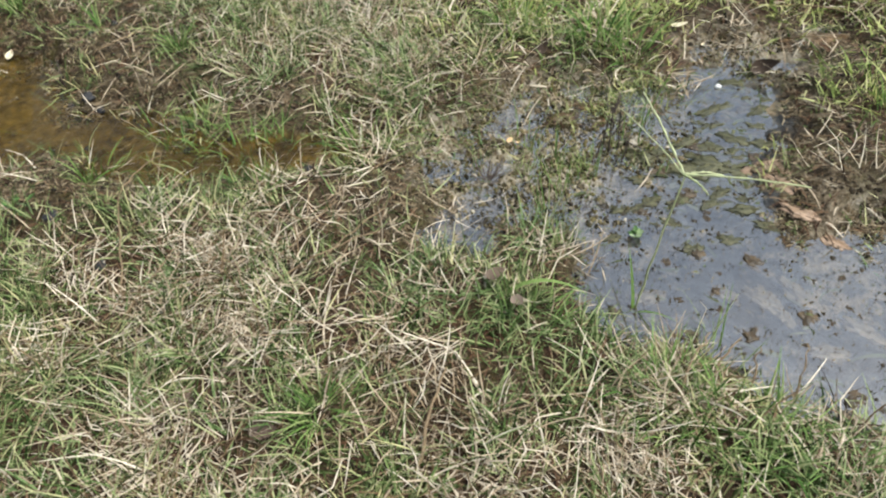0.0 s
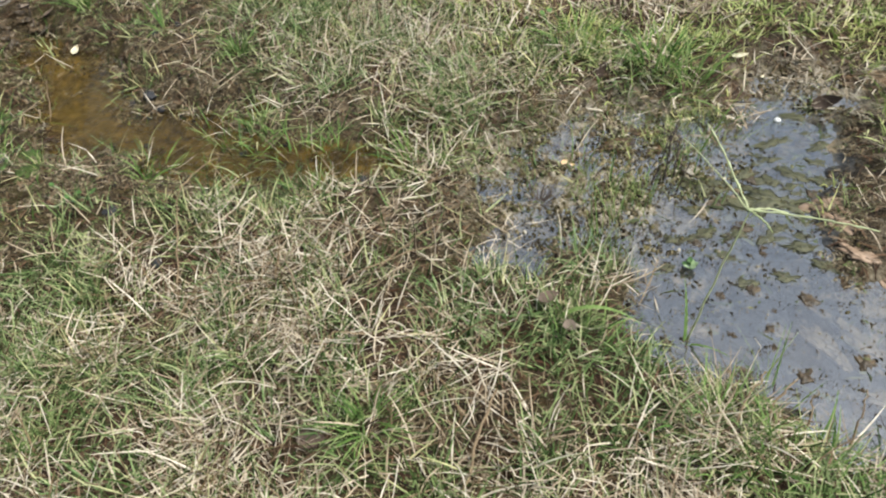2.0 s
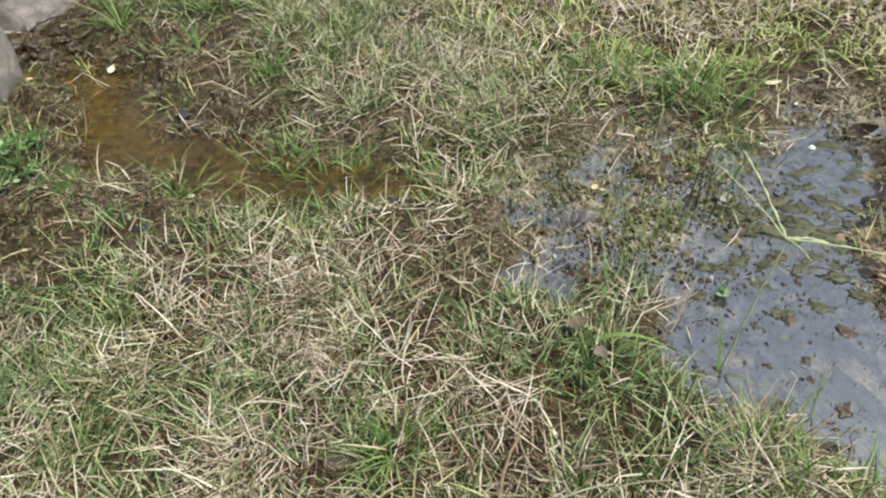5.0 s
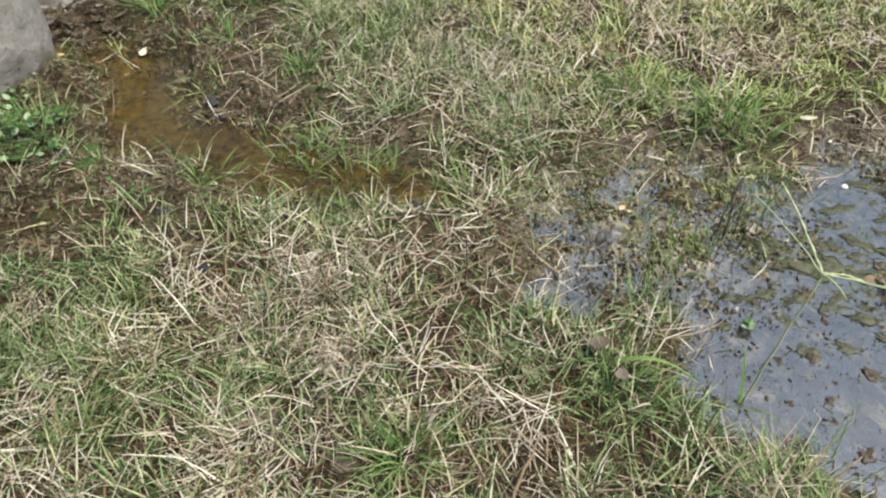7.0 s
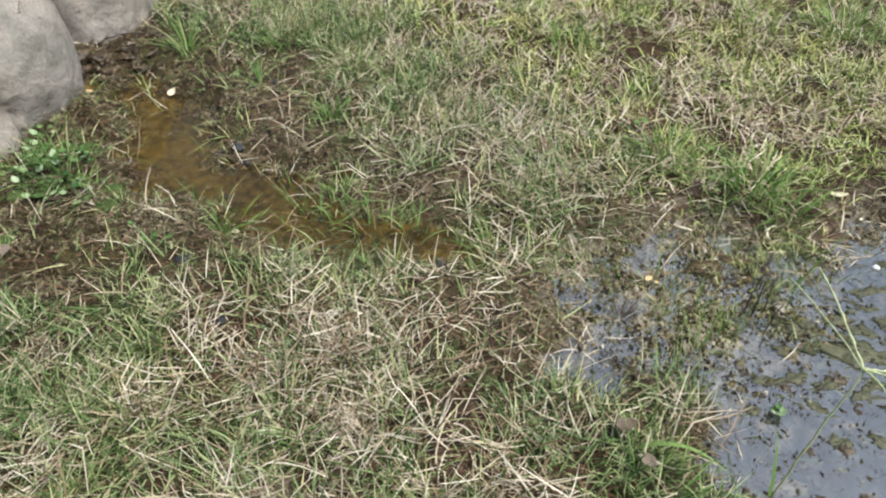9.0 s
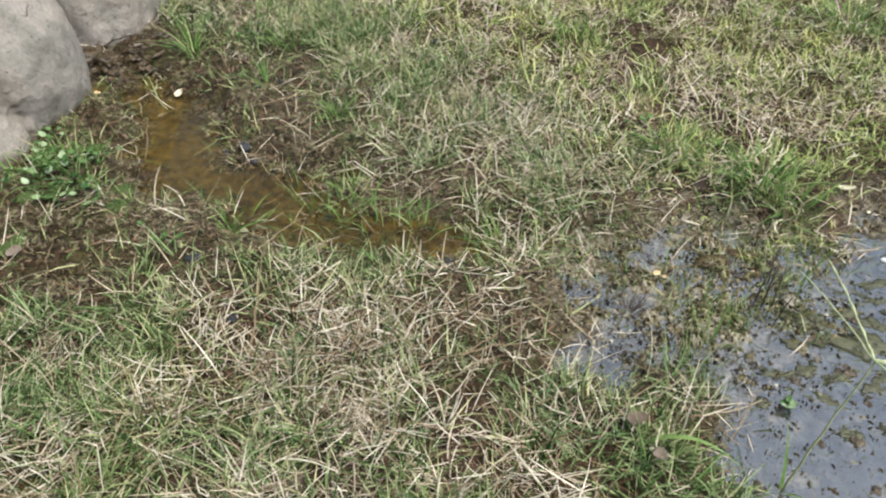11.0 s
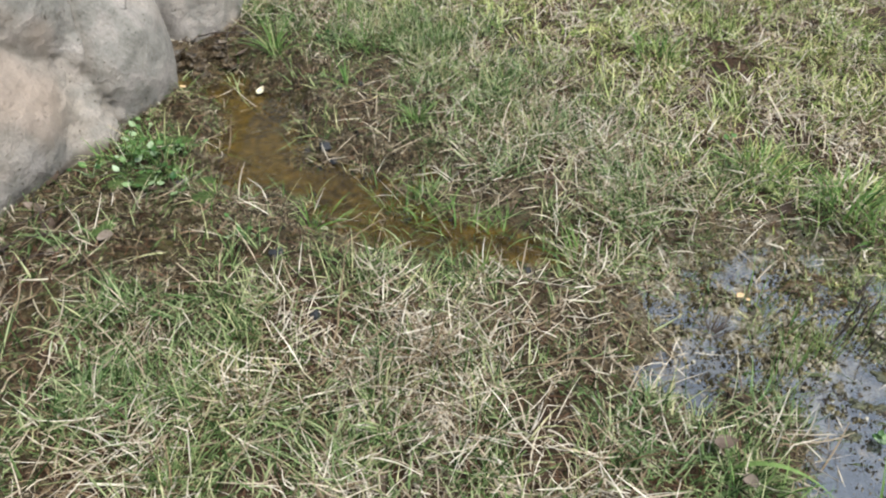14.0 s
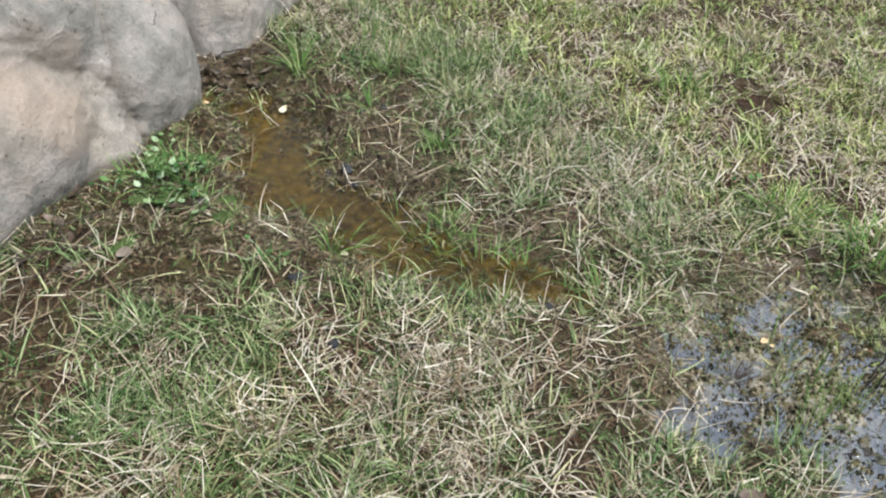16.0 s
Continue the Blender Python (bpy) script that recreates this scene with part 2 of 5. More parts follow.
def rock_material():
    n = Nodes("weathered_boulder")
    fine, mid, big = n.noise(120, 6, 0.7), n.noise(22, 5, 0.6), n.noise(4, 3)
    grey = n.ramp(n.math("ADD", n.math("MULTIPLY", mid, 0.4), n.math("MULTIPLY", n.noise(8, 4), 0.6)), [(0.34, (0.15, 0.14, 0.114)), (0.45, (0.22, 0.206, 0.174)), (0.53, (0.275, 0.248, 0.212)), (0.64, (0.325, 0.296, 0.262))])
    tan = n.ramp(mid, [(0.3, (0.26, 0.22, 0.17)), (0.7, (0.37, 0.32, 0.255))])
    col = n.mix(n.ramp(big, [(0.5, (0, 0, 0)), (0.66, (0.8, 0.8, 0.8))]), grey, tan)
    col = n.mix(0.34, col, n.ramp(fine, [(0.34, (0.45, 0.43, 0.4)), (0.48, (0.95, 0.95, 0.95)), (0.65, (1.15, 1.15, 1.15))]), "MULTIPLY")
    tc = n.tree.nodes.new("ShaderNodeTexCoord")
    pits = n.add("ShaderNodeTexVoronoi", Scale=55.0, Randomness=1.0)
    n.link(tc.outputs["Object"], pits.inputs["Vector"])
    pit = n.ramp(n.math("ADD", pits.outputs["Distance"], n.math("MULTIPLY", mid, 0.45)), [(0.3, (0.36, 0.33, 0.29)), (0.34, (1, 1, 1))])
    col = n.mix(1.0, col, pit, "MULTIPLY")
    streak = n.add("ShaderNodeTexNoise", Scale=1.0, Detail=5)
    stretch = n.tree.nodes.new("ShaderNodeMapping")
    stretch.inputs["Scale"].default_value, stretch.inputs["Rotation"].default_value = (9, 9, 60), (0.5, 0.3, 0)
    n.link(tc.outputs["Object"], stretch.inputs["Vector"])
    n.link(stretch.outputs[0], streak.inputs["Vector"])
    col = n.mix(0.05, col, n.ramp(streak.outputs["Fac"], [(0.36, (0.72, 0.71, 0.7)), (0.5, (1, 1, 1)), (0.66, (1.1, 1.1, 1.1))]), "MULTIPLY")
    grain = n.add("ShaderNodeTexVoronoi", Scale=170.0, Randomness=1.0)
    n.link(tc.outputs["Object"], grain.inputs["Vector"])
    speck = n.tree.nodes.new("ShaderNodeSeparateColor")
    n.link(grain.outputs["Color"], speck.inputs[0])
    col = n.mix(0.36, col, n.ramp(speck.outputs[0], [(0.0, (0.6, 0.58, 0.55)), (0.3, (0.95, 0.95, 0.95)), (0.85, (1.05, 1.05, 1.05)), (1.0, (1.35, 1.33, 1.3))]), "MULTIPLY")
    col = n.mix(n.attribute("stain"), col, (0.36, 0.27, 0.2), "MIX")
    col = n.mix(n.attribute("soiled"), col, (0.1, 0.075, 0.045), "MIX")
    # Darkens along the clefts: dirt in them plus painted crease shadow.
    col = n.mix(n.math("MULTIPLY", n.attribute("cleft"), 0.55), col, (0.11, 0.095, 0.07), "MIX")
    bent = n.tree.nodes.new("ShaderNodeVectorMath")
    bent.operation = "ADD"
    drift = n.add("ShaderNodeTexNoise", Scale=7.0, Detail=4.0)
    small = n.tree.nodes.new("ShaderNodeVectorMath")
    small.operation = "SCALE"
    small.inputs["Scale"].default_value = 0.22
    n.link(tc.outputs["Object"], drift.inputs["Vector"])
    n.link(drift.outputs["Color"], small.inputs[0])
    n.link(tc.outputs["Object"], bent.inputs[0])
    n.link(small.outputs[0], bent.inputs[1])
    split = n.add("ShaderNodeTexVoronoi", Scale=3.6)
    split.feature = "DISTANCE_TO_EDGE"
    n.link(bent.outputs[0], split.inputs["Vector"])
    crack = n.ramp(n.math("ADD", split.outputs["Distance"], n.math("MULTIPLY", n.noise(5, 3), 0.12)), [(0.036, (0, 0, 0)), (0.05, (1, 1, 1))])
    col = n.mix(0.45, col, n.mix(crack, (0.35, 0.32, 0.28), (1, 1, 1)), "MULTIPLY")
    chips = n.add("ShaderNodeTexVoronoi", Scale=17.0)
    n.link(bent.outputs[0], chips.inputs["Vector"])
    col = n.mix(1.0, col, (PIGMENT * 1.04, PIGMENT * 1.0, PIGMENT * 1.01), "MULTIPLY")
    n.set(Base_Color=col, Roughness=0.8)
    n.bump(n.math("ADD", n.math("ADD", n.math("MULTIPLY", crack, 0.7), n.math("MULTIPLY", chips.outputs["Distance"], 0.7)), n.math("ADD", n.math("MULTIPLY", fine, 0.6), n.math("ADD", n.math("MULTIPLY", mid, 1.2), n.math("MULTIPLY", pit, 0.9)))), 0.95, 0.008)
    return n.mat


GROUND, ROCK = ground_material(), rock_material()
PUDDLE = water_material("puddle_water", (0.82, 0.83, 0.84), (0.34, 0.36, 0.37), 0.065, film=3.05)
BROWN = water_material("brown_water", (0.88, 0.8, 0.52), (0.08, 0.058, 0.02), 0.03)


# ---- helpers of this scene ----
def part(name, bm, material, parent=None, label=""):
    """Links a bmesh (or mesh) as one object, under a thing if one is given."""
    me = bm
    if isinstance(bm, bmesh.types.BMesh):
        me = bpy.data.meshes.new(name)
        for f in bm.faces:
            f.smooth = True
        bm.to_mesh(me)
        bm.free()
    if material and not me.materials:
        me.materials.append(material)
    ob = new(name, me)
    if parent:
        ob.parent = parent
    return tagged(ob, label)


def grid_mesh(name, verts, quads):
    """A mesh of quads from arrays."""
    me = bpy.data.meshes.new(name)
    me.vertices.add(len(verts))
    me.vertices.foreach_set("co", np.ascontiguousarray(verts, dtype=np.float32).ravel())
    me.loops.add(quads.size)
    me.loops.foreach_set("vertex_index", np.ascontiguousarray(quads, dtype=np.int32).ravel())
    me.polygons.add(len(quads))
    me.polygons.foreach_set("loop_start", np.arange(0, quads.size, 4, dtype=np.int32))
    me.update(calc_edges=True)
    me.polygons.foreach_set("use_smooth", np.ones(len(quads), dtype=bool))
    return me


TABLE = np.random.RandomState(3).rand(8, 128, 128)


def wave(x, y, size, layer=0):
    """Smooth value noise, -1 to 1, with lumps of that size."""
    u, v = np.asarray(x) / size + 1000.3, np.asarray(y) / size + 1000.7
    i, j = np.floor(u).astype(int), np.floor(v).astype(int)
    f, g = u - i, v - j
    f, g = f * f * (3 - 2 * f), g * g * (3 - 2 * g)
    t = TABLE[layer]
    i, j, i1, j1 = i % 128, j % 128, (i + 1) % 128, (j + 1) % 128
    return 2 * ((t[i, j] * (1 - f) + t[i1, j] * f) * (1 - g) + (t[i, j1] * (1 - f) + t[i1, j1] * f) * g) - 1


def ease(a):
    a = np.clip(a, 0, 1)
    return a * a * (3 - 2 * a)


def spots(x, y, blobs):
    """Distance to a union of discs (x, y, radius), negative inside."""
    d = np.full(np.shape(x), 9.0)
    for cx, cy, r in blobs:
        e = np.hypot(x - cx, y - cy) - r
        k = 0.05
        hh = np.clip(0.5 + 0.5 * (d - e) / k, 0, 1)
        d = d * (1 - hh) + e * hh - k * hh * (1 - hh)
    return d


def soft(x, y, blobs):
    """Sum of soft round patches (x, y, radius, weight)."""
    s = np.zeros(np.shape(x))
    for cx, cy, r, w in blobs:
        s = s + w * np.exp(-((x - cx) ** 2 + (y - cy) ** 2) / (r * r))
    return s


# ---- the lie of the land ----
PUDDLE_Z, BROWN_Z = -0.05, -0.037
BASIN = [(0.28, 1.12, 0.15), (0.20, 1.02, 0.12), (0.40, 0.98, 0.13), (0.52, 0.91, 0.14), (0.64, 0.98, 0.15), (0.66, 0.82, 0.12), (0.31, 1.30, 0.12),
         (0.33, 1.46, 0.10), (0.35, 1.62, 0.09), (0.33, 1.72, 0.06), (0.49, 1.80, 0.04), (0.14, 1.20, 0.09), (0.02, 1.27, 0.06),
         (-0.13, 1.2, 0.07), (-0.19, 1.1, 0.06), (-0.14, 1.33, 0.04), (0.14, 1.38, 0.07), (0.2, 1.52, 0.05), (0.6, 1.95, 0.04), (0.54, 1.09, 0.09), (0.68, 1.1, 0.1), (0.41, 1.56, 0.06), (0.4, 1.68, 0.07), (0.38, 1.44, 0.07)]
RUNNEL = [(-1.84, 1.43, 0.04), (-1.73, 1.48, 0.05), (-1.6, 1.47, 0.058), (-1.5, 1.4, 0.075), (-1.42, 1.3, 0.085), (-1.31, 1.2, 0.09), (-1.18, 1.21, 0.09), (-1.06, 1.22, 0.1),
          (-0.93, 1.21, 0.105), (-0.82, 1.21, 0.095), (-0.7, 1.24, 0.08), (-0.6, 1.28, 0.06), (-0.5, 1.3, 0.045), (-0.96, 1.41, 0.028)]
CLODS = [(0.26, 1.28, 0.03), (0.28, 1.11, 0.022), (0.38, 1.11, 0.028), (0.17, 1.21, 0.022), (0.22, 1.08, 0.018), (0.44, 1.3, 0.03), (0.31, 1.02, 0.018),
         (0.13, 0.94, 0.022), (0.27, 0.91, 0.022), (0.37, 0.93, 0.024), (0.32, 0.98, 0.014), (0.53, 0.83, 0.03), (0.47, 0.99, 0.03), (0.27, 1.44, 0.024),
         (0.2, 1.34, 0.03), (0.4, 1.42, 0.026), (0.06, 1.3, 0.022), (-0.04, 1.25, 0.026), (-0.1, 1.18, 0.022), (0.04, 1.36, 0.024), (0.12, 1.46, 0.024)]
MARSH = [(-0.1, 1.55, 0.11, 0.8), (0.03, 1.6, 0.1, 0.9), (-0.02, 1.5, 0.1, 0.7), (0.16, 1.65, 0.06, 0.8), (-0.3, 1.36, 0.08, 0.6),
         (-0.12, 1.32, 0.15, 1.2), (0.05, 1.42, 0.16, 1.2), (0.13, 1.5, 0.1, 1.0), (-0.02, 1.23, 0.09, 1.0), (-0.27, 1.24, 0.08, 0.8), (-0.2, 1.38, 0.12, 0.9), (0.06, 1.14, 0.06, 0.6),
         (0.45, 1.84, 0.1, 1.0), (0.3, 1.84, 0.08, 0.9), (0.55, 1.16, 0.06, 0.7), (0.6, 1.28, 0.05, 0.6)]
CLAY = [(0.5, 1.3, 0.09, 0.8), (0.56, 1.45, 0.1, 0.6), (0.54, 1.2, 0.07, 0.8), (0.5, 1.62, 0.07, 0.5), (-1.12, 1.42, 0.14, 0.5), (-0.75, 1.41, 0.15, 1.0), (-0.95, 1.52, 0.12, 0.5), (-1.25, 1.52, 0.1, 0.35), (-0.42, 1.02, 0.1, 0.4), (-0.58, 1.16, 0.08, 0.6), (-1.2, 1.0, 0.07, 0.4)]
HUMUS = [(-1.85, 1.6, 0.18, 0.9), (-1.36, 0.5, 0.2, 1.0), (-1.45, 0.95, 0.16, 0.4)]
POOLS = [(-0.19, 1.12, 0.075, 1.0), (-0.16, 1.2, 0.05, 0.8), (-0.3, 1.2, 0.04, 0.5), (-0.22, 1.31, 0.04, 0.5)]
BARE_BY_ROCKS = [(-1.62, 1.7, 0.15, 0.9), (-1.42, 1.76, 0.13, 0.5), (-1.85, 1.7, 0.14, 0.8), (-1.72, 1.27, 0.12, 0.8), (-1.33, 1.62, 0.18, 0.8), (-1.75, 1.54, 0.2, 1.0),
                 (-1.45, 1.05, 0.24, 0.9), (-1.62, 0.85, 0.18, 0.9), (-1.9, 1.6, 0.2, 0.9), (-1.26, 0.4, 0.1, 0.55), (-1.45, 0.56, 0.12, 0.5), (-1.14, 0.36, 0.06, 0.5), (-1.33, 0.62, 0.07, 0.4), (-1.5, 1.25, 0.16, 0.7), (-1.3, 0.72, 0.12, 0.5),
                 (-1.36, 0.94, 0.1, 0.5), (-1.4, 0.5, 0.1, 0.3), (-1.28, 0.44, 0.08, 0.3), (-1.3, 0.9, 0.14, 0.4)]
BARE_LAWN = [(-1.08, 2.2, 0.055, 1.1), (-0.54, 2.53, 0.05, 1.0), (-0.47, 1.74, 0.05, 0.8), (-0.98, 2.75, 0.07, 0.9), (-0.35, 3.0, 0.05, 0.6), (-0.32, 1.94, 0.05, 0.6), (-0.67, 1.45, 0.07, 0.8), (-0.95, 1.5, 0.1, 0.5), (-0.6, 1.55, 0.1, 0.45), (-1.3, 1.8, 0.12, 0.35), (-0.85, 1.72, 0.08, 0.35), (-0.5, 1.44, 0.07, 0.4), (-0.6, 1.2, 0.1, 0.5), (-1.2, 1.7, 0.1, 0.3), (-0.35, 0.8, 0.06, 0.2), (-0.9, 1.2, 0.12, 0.5), (-0.72, 1.24, 0.12, 0.5), (-1.2, 0.88, 0.15, 0.8), (-1.08, 1.42, 0.15, 0.7),
             (-0.95, 0.98, 0.1, 0.5), (-0.72, 1.42, 0.1, 0.55), (-1.2, 1.35, 0.16, 0.8), (-0.45, 0.97, 0.18, 0.5), (-1.05, 1.62, 0.12, 0.4),
             (-1.22, 1.02, 0.12, 0.6), (-1.02, 1.03, 0.09, 0.5), (-1.15, 1.45, 0.1, 0.5), (-0.33, 1.14, 0.1, 0.5), (-0.4, 1.04, 0.12, 0.45)]
BARE_SHORE = [(0.56, 1.56, 0.1, 0.7), (0.55, 1.7, 0.1, 0.6), (0.62, 1.86, 0.1, 0.5), (0.1, 0.7, 0.07, 0.5), (-0.22, 0.66, 0.07, 0.25), (0.22, 0.62, 0.07, 0.5), (0.02, 0.66, 0.06, 0.6), (0.55, 1.2, 0.12, 0.8), (0.6, 1.36, 0.1, 0.6),
              (-0.26, 1.22, 0.12, 0.8), (-0.2, 1.42, 0.12, 0.7), (0.02, 1.4, 0.14, 0.9), (-0.12, 1.28, 0.12, 0.8), (0.0, 1.2, 0.1, 0.7), (-0.06, 1.6, 0.1, 0.7),
              (-0.13, 1.46, 0.16, 0.8), (-0.05, 0.98, 0.1, 0.5), (-0.2, 0.95, 0.1, 0.4), (0.56, 1.3, 0.12, 0.6), (0.3, 1.9, 0.12, 0.6), (-0.12, 0.7, 0.1, 0.35),
              (-0.2, 1.08, 0.1, 0.5), (0.5, 1.38, 0.1, 0.8), (0.52, 1.5, 0.06, 0.5)]
BARE = BARE_BY_ROCKS + [(x, y, r, (0.6 if y < 0.82 or x > -0.62 else 1.1) * w) for x, y, r, w in BARE_LAWN] + BARE_SHORE


def shores(x, y):
    wx = x + 0.022 * wave(x, y, 0.11, 1) + 0.01 * wave(x, y, 0.035, 2)
    wy = y + 0.022 * wave(x, y, 0.11, 3) + 0.01 * wave(x, y, 0.035, 4)
    rx, ry = wx + 0.03 * wave(x, y, 0.07, 6), wy + 0.03 * wave(x, y, 0.07, 7)
    return spots(wx, wy, BASIN), spots(rx, ry, RUNNEL)


def land(x, y):
    """Height of the ground."""
    x, y = np.asarray(x, float), np.asarray(y, float)
    sp, sc = shores(x, y)
    base = 0.012 * wave(x, y, 0.3, 5) + 0.007 * wave(x, y, 0.09, 6) + 0.003 * wave(x, y, 0.03, 7)
    hp = np.where(sp < 0, -0.05 - 0.034 * ease(-sp / 0.07), -0.05 + 0.052 * ease(sp / 0.14))
    hc = np.where(sc < 0, -0.038 - 0.015 * ease(-sc / 0.06), -0.038 + 0.04 * ease(sc / 0.12))
    h = base * np.where(sp < 0, 0.55, np.where(sc < 0, 0.85, 1.0)) + np.minimum(np.minimum(hp, hc), 0)
    m = np.clip(soft(x, y, MARSH) - 1.1 * soft(x, y, POOLS), 0, 1)
    h = h * (1 - m) + m * (-0.0575 + 0.0042 * ease((y - 1.25) / 0.1) + 0.011 * wave(x, y, 0.07, 1) + 0.009 * wave(x, y, 0.03, 2) + 0.007 * wave(x, y, 0.015, 4))
    bare = bareness(x, y) * (1 - m) * np.where(np.minimum(sp, sc) < 0, 0.4, 1.0)
    h = h + bare * (0.006 * wave(x, y, 0.034, 3) + 0.004 * wave(x, y, 0.018, 1))
    for cx, cy, r in CLODS:
        h = h + 0.007 * np.exp(-((x - cx) ** 2 + (y - cy) ** 2) / (r * r * 1.6))
    return h


def bareness(x, y):
    sp, sc = shores(x, y)
    b = soft(x, y, BARE) + 0.9 * (1 - ease(sp / 0.07)) + np.where(x > -0.95, 0.8, 0.95) * (1 - ease(sc / 0.08))
    b = b + 0.5 * ease((wave(x, y, 0.14, 7) - 0.34) / 0.3) * (1 - 0.85 * ease((y + 0.45 * x - 1.3) / 0.4))
    return np.clip(b + 0.25 * wave(x, y, 0.12, 2), 0, 1)


def axis(lo, hi, step, far):
    inner = np.arange(lo, hi + step / 2, step)
    grow = np.cumsum(step * 1.25 ** np.arange(1, 60))
    grow = grow[grow < far]
    return np.concatenate([lo - grow[::-1], inner, hi + grow])


def build_ground():
    xs, ys = axis(-2.2, 0.9, 0.007, 300), axis(0.3, 3.0, 0.007, 300)
    gx, gy = np.meshgrid(xs, ys)
    nx, ny = len(xs), len(ys)
    verts = np.stack([gx, gy, land(gx, gy)], -1).reshape(-1, 3)
    i = np.arange((nx - 1) * (ny - 1))
    a = i // (nx - 1) * nx + i % (nx - 1)
    me = grid_mesh("ground", verts, np.stack([a, a + 1, a + 1 + nx, a + nx], -1))
    sp, sc = shores(gx, gy)
    fields = {"mud": np.clip(bareness(gx, gy), 0, 1), "silt": 1 - ease((sp + 0.01) / 0.05), "ochre": 1 - ease((sc + 0.005) / 0.03),
              "clay": np.clip(soft(gx, gy, CLAY) * (0.75 + 0.5 * wave(gx, gy, 0.07, 3)), 0, 1), "slime": np.clip(soft(gx, gy, MARSH) * 0.9, 0, 1),
              "turf": ease((np.maximum(np.abs(gx + 0.6) - 1.6, np.abs(gy - 2.0) - 1.9) + 0.1 * wave(gx, gy, 0.2, 2)) / 0.3)}
    for name, values in fields.items():
        me.attributes.new(name, "FLOAT", "POINT").data.foreach_set("value", values.ravel().astype(np.float32))
    return tagged(part("ground", me, GROUND), "wet brown soil and mud under thin grass", "ground", kind="structure")


def water_sheet(name, x0, x1, y0, y1, z, material, label):
    xs, ys = np.linspace(x0, x1, 40), np.linspace(y0, y1, 40)
    gx, gy = np.meshgrid(xs, ys)
    i = np.arange(39 * 39)
    a = i // 39 * 40 + i % 39
    me = grid_mesh(name, np.stack([gx, gy, np.full_like(gx, z)], -1).reshape(-1, 3), np.stack([a, a + 1, a + 41, a + 40], -1))
    ob = tagged(part(name, me, material), label, "water", kind="structure")
    ob.visible_shadow = False
    return ob


build_ground()
water_sheet("puddle_water", -0.36, 1.0, 0.6, 2.1, PUDDLE_Z, PUDDLE, "still grey puddle water mirroring the pale sky")
water_sheet("runnel_water", -2.02, -0.42, 0.98, 1.62, BROWN_Z, BROWN, "shallow clear brown water in a muddy runnel")


# ---- boulders ----
def cleft(p, line, width):
    """1 on a crack that runs through the points (y, z) of the stone's open side, falling off beside it."""
    at = p[:, 1:] + 0.016 * np.stack([wave(p[:, 1], p[:, 2], 0.05, 2), wave(p[:, 1], p[:, 2], 0.05, 5)], -1) + 0.006 * np.stack([wave(p[:, 1], p[:, 2], 0.014, 1), wave(p[:, 1], p[:, 2], 0.014, 3)], -1)
    near = np.full(len(p), 9.0)
    for a, b in zip(line, line[1:]):
        a, b = np.array(a), np.array(b)
        t = np.clip((at - a) @ (b - a) / ((b - a) @ (b - a)), 0, 1)
        near = np.minimum(near, np.linalg.norm(at - a - t[:, None] * (b - a), axis=1))
    return np.exp(-(near / width) ** 2)


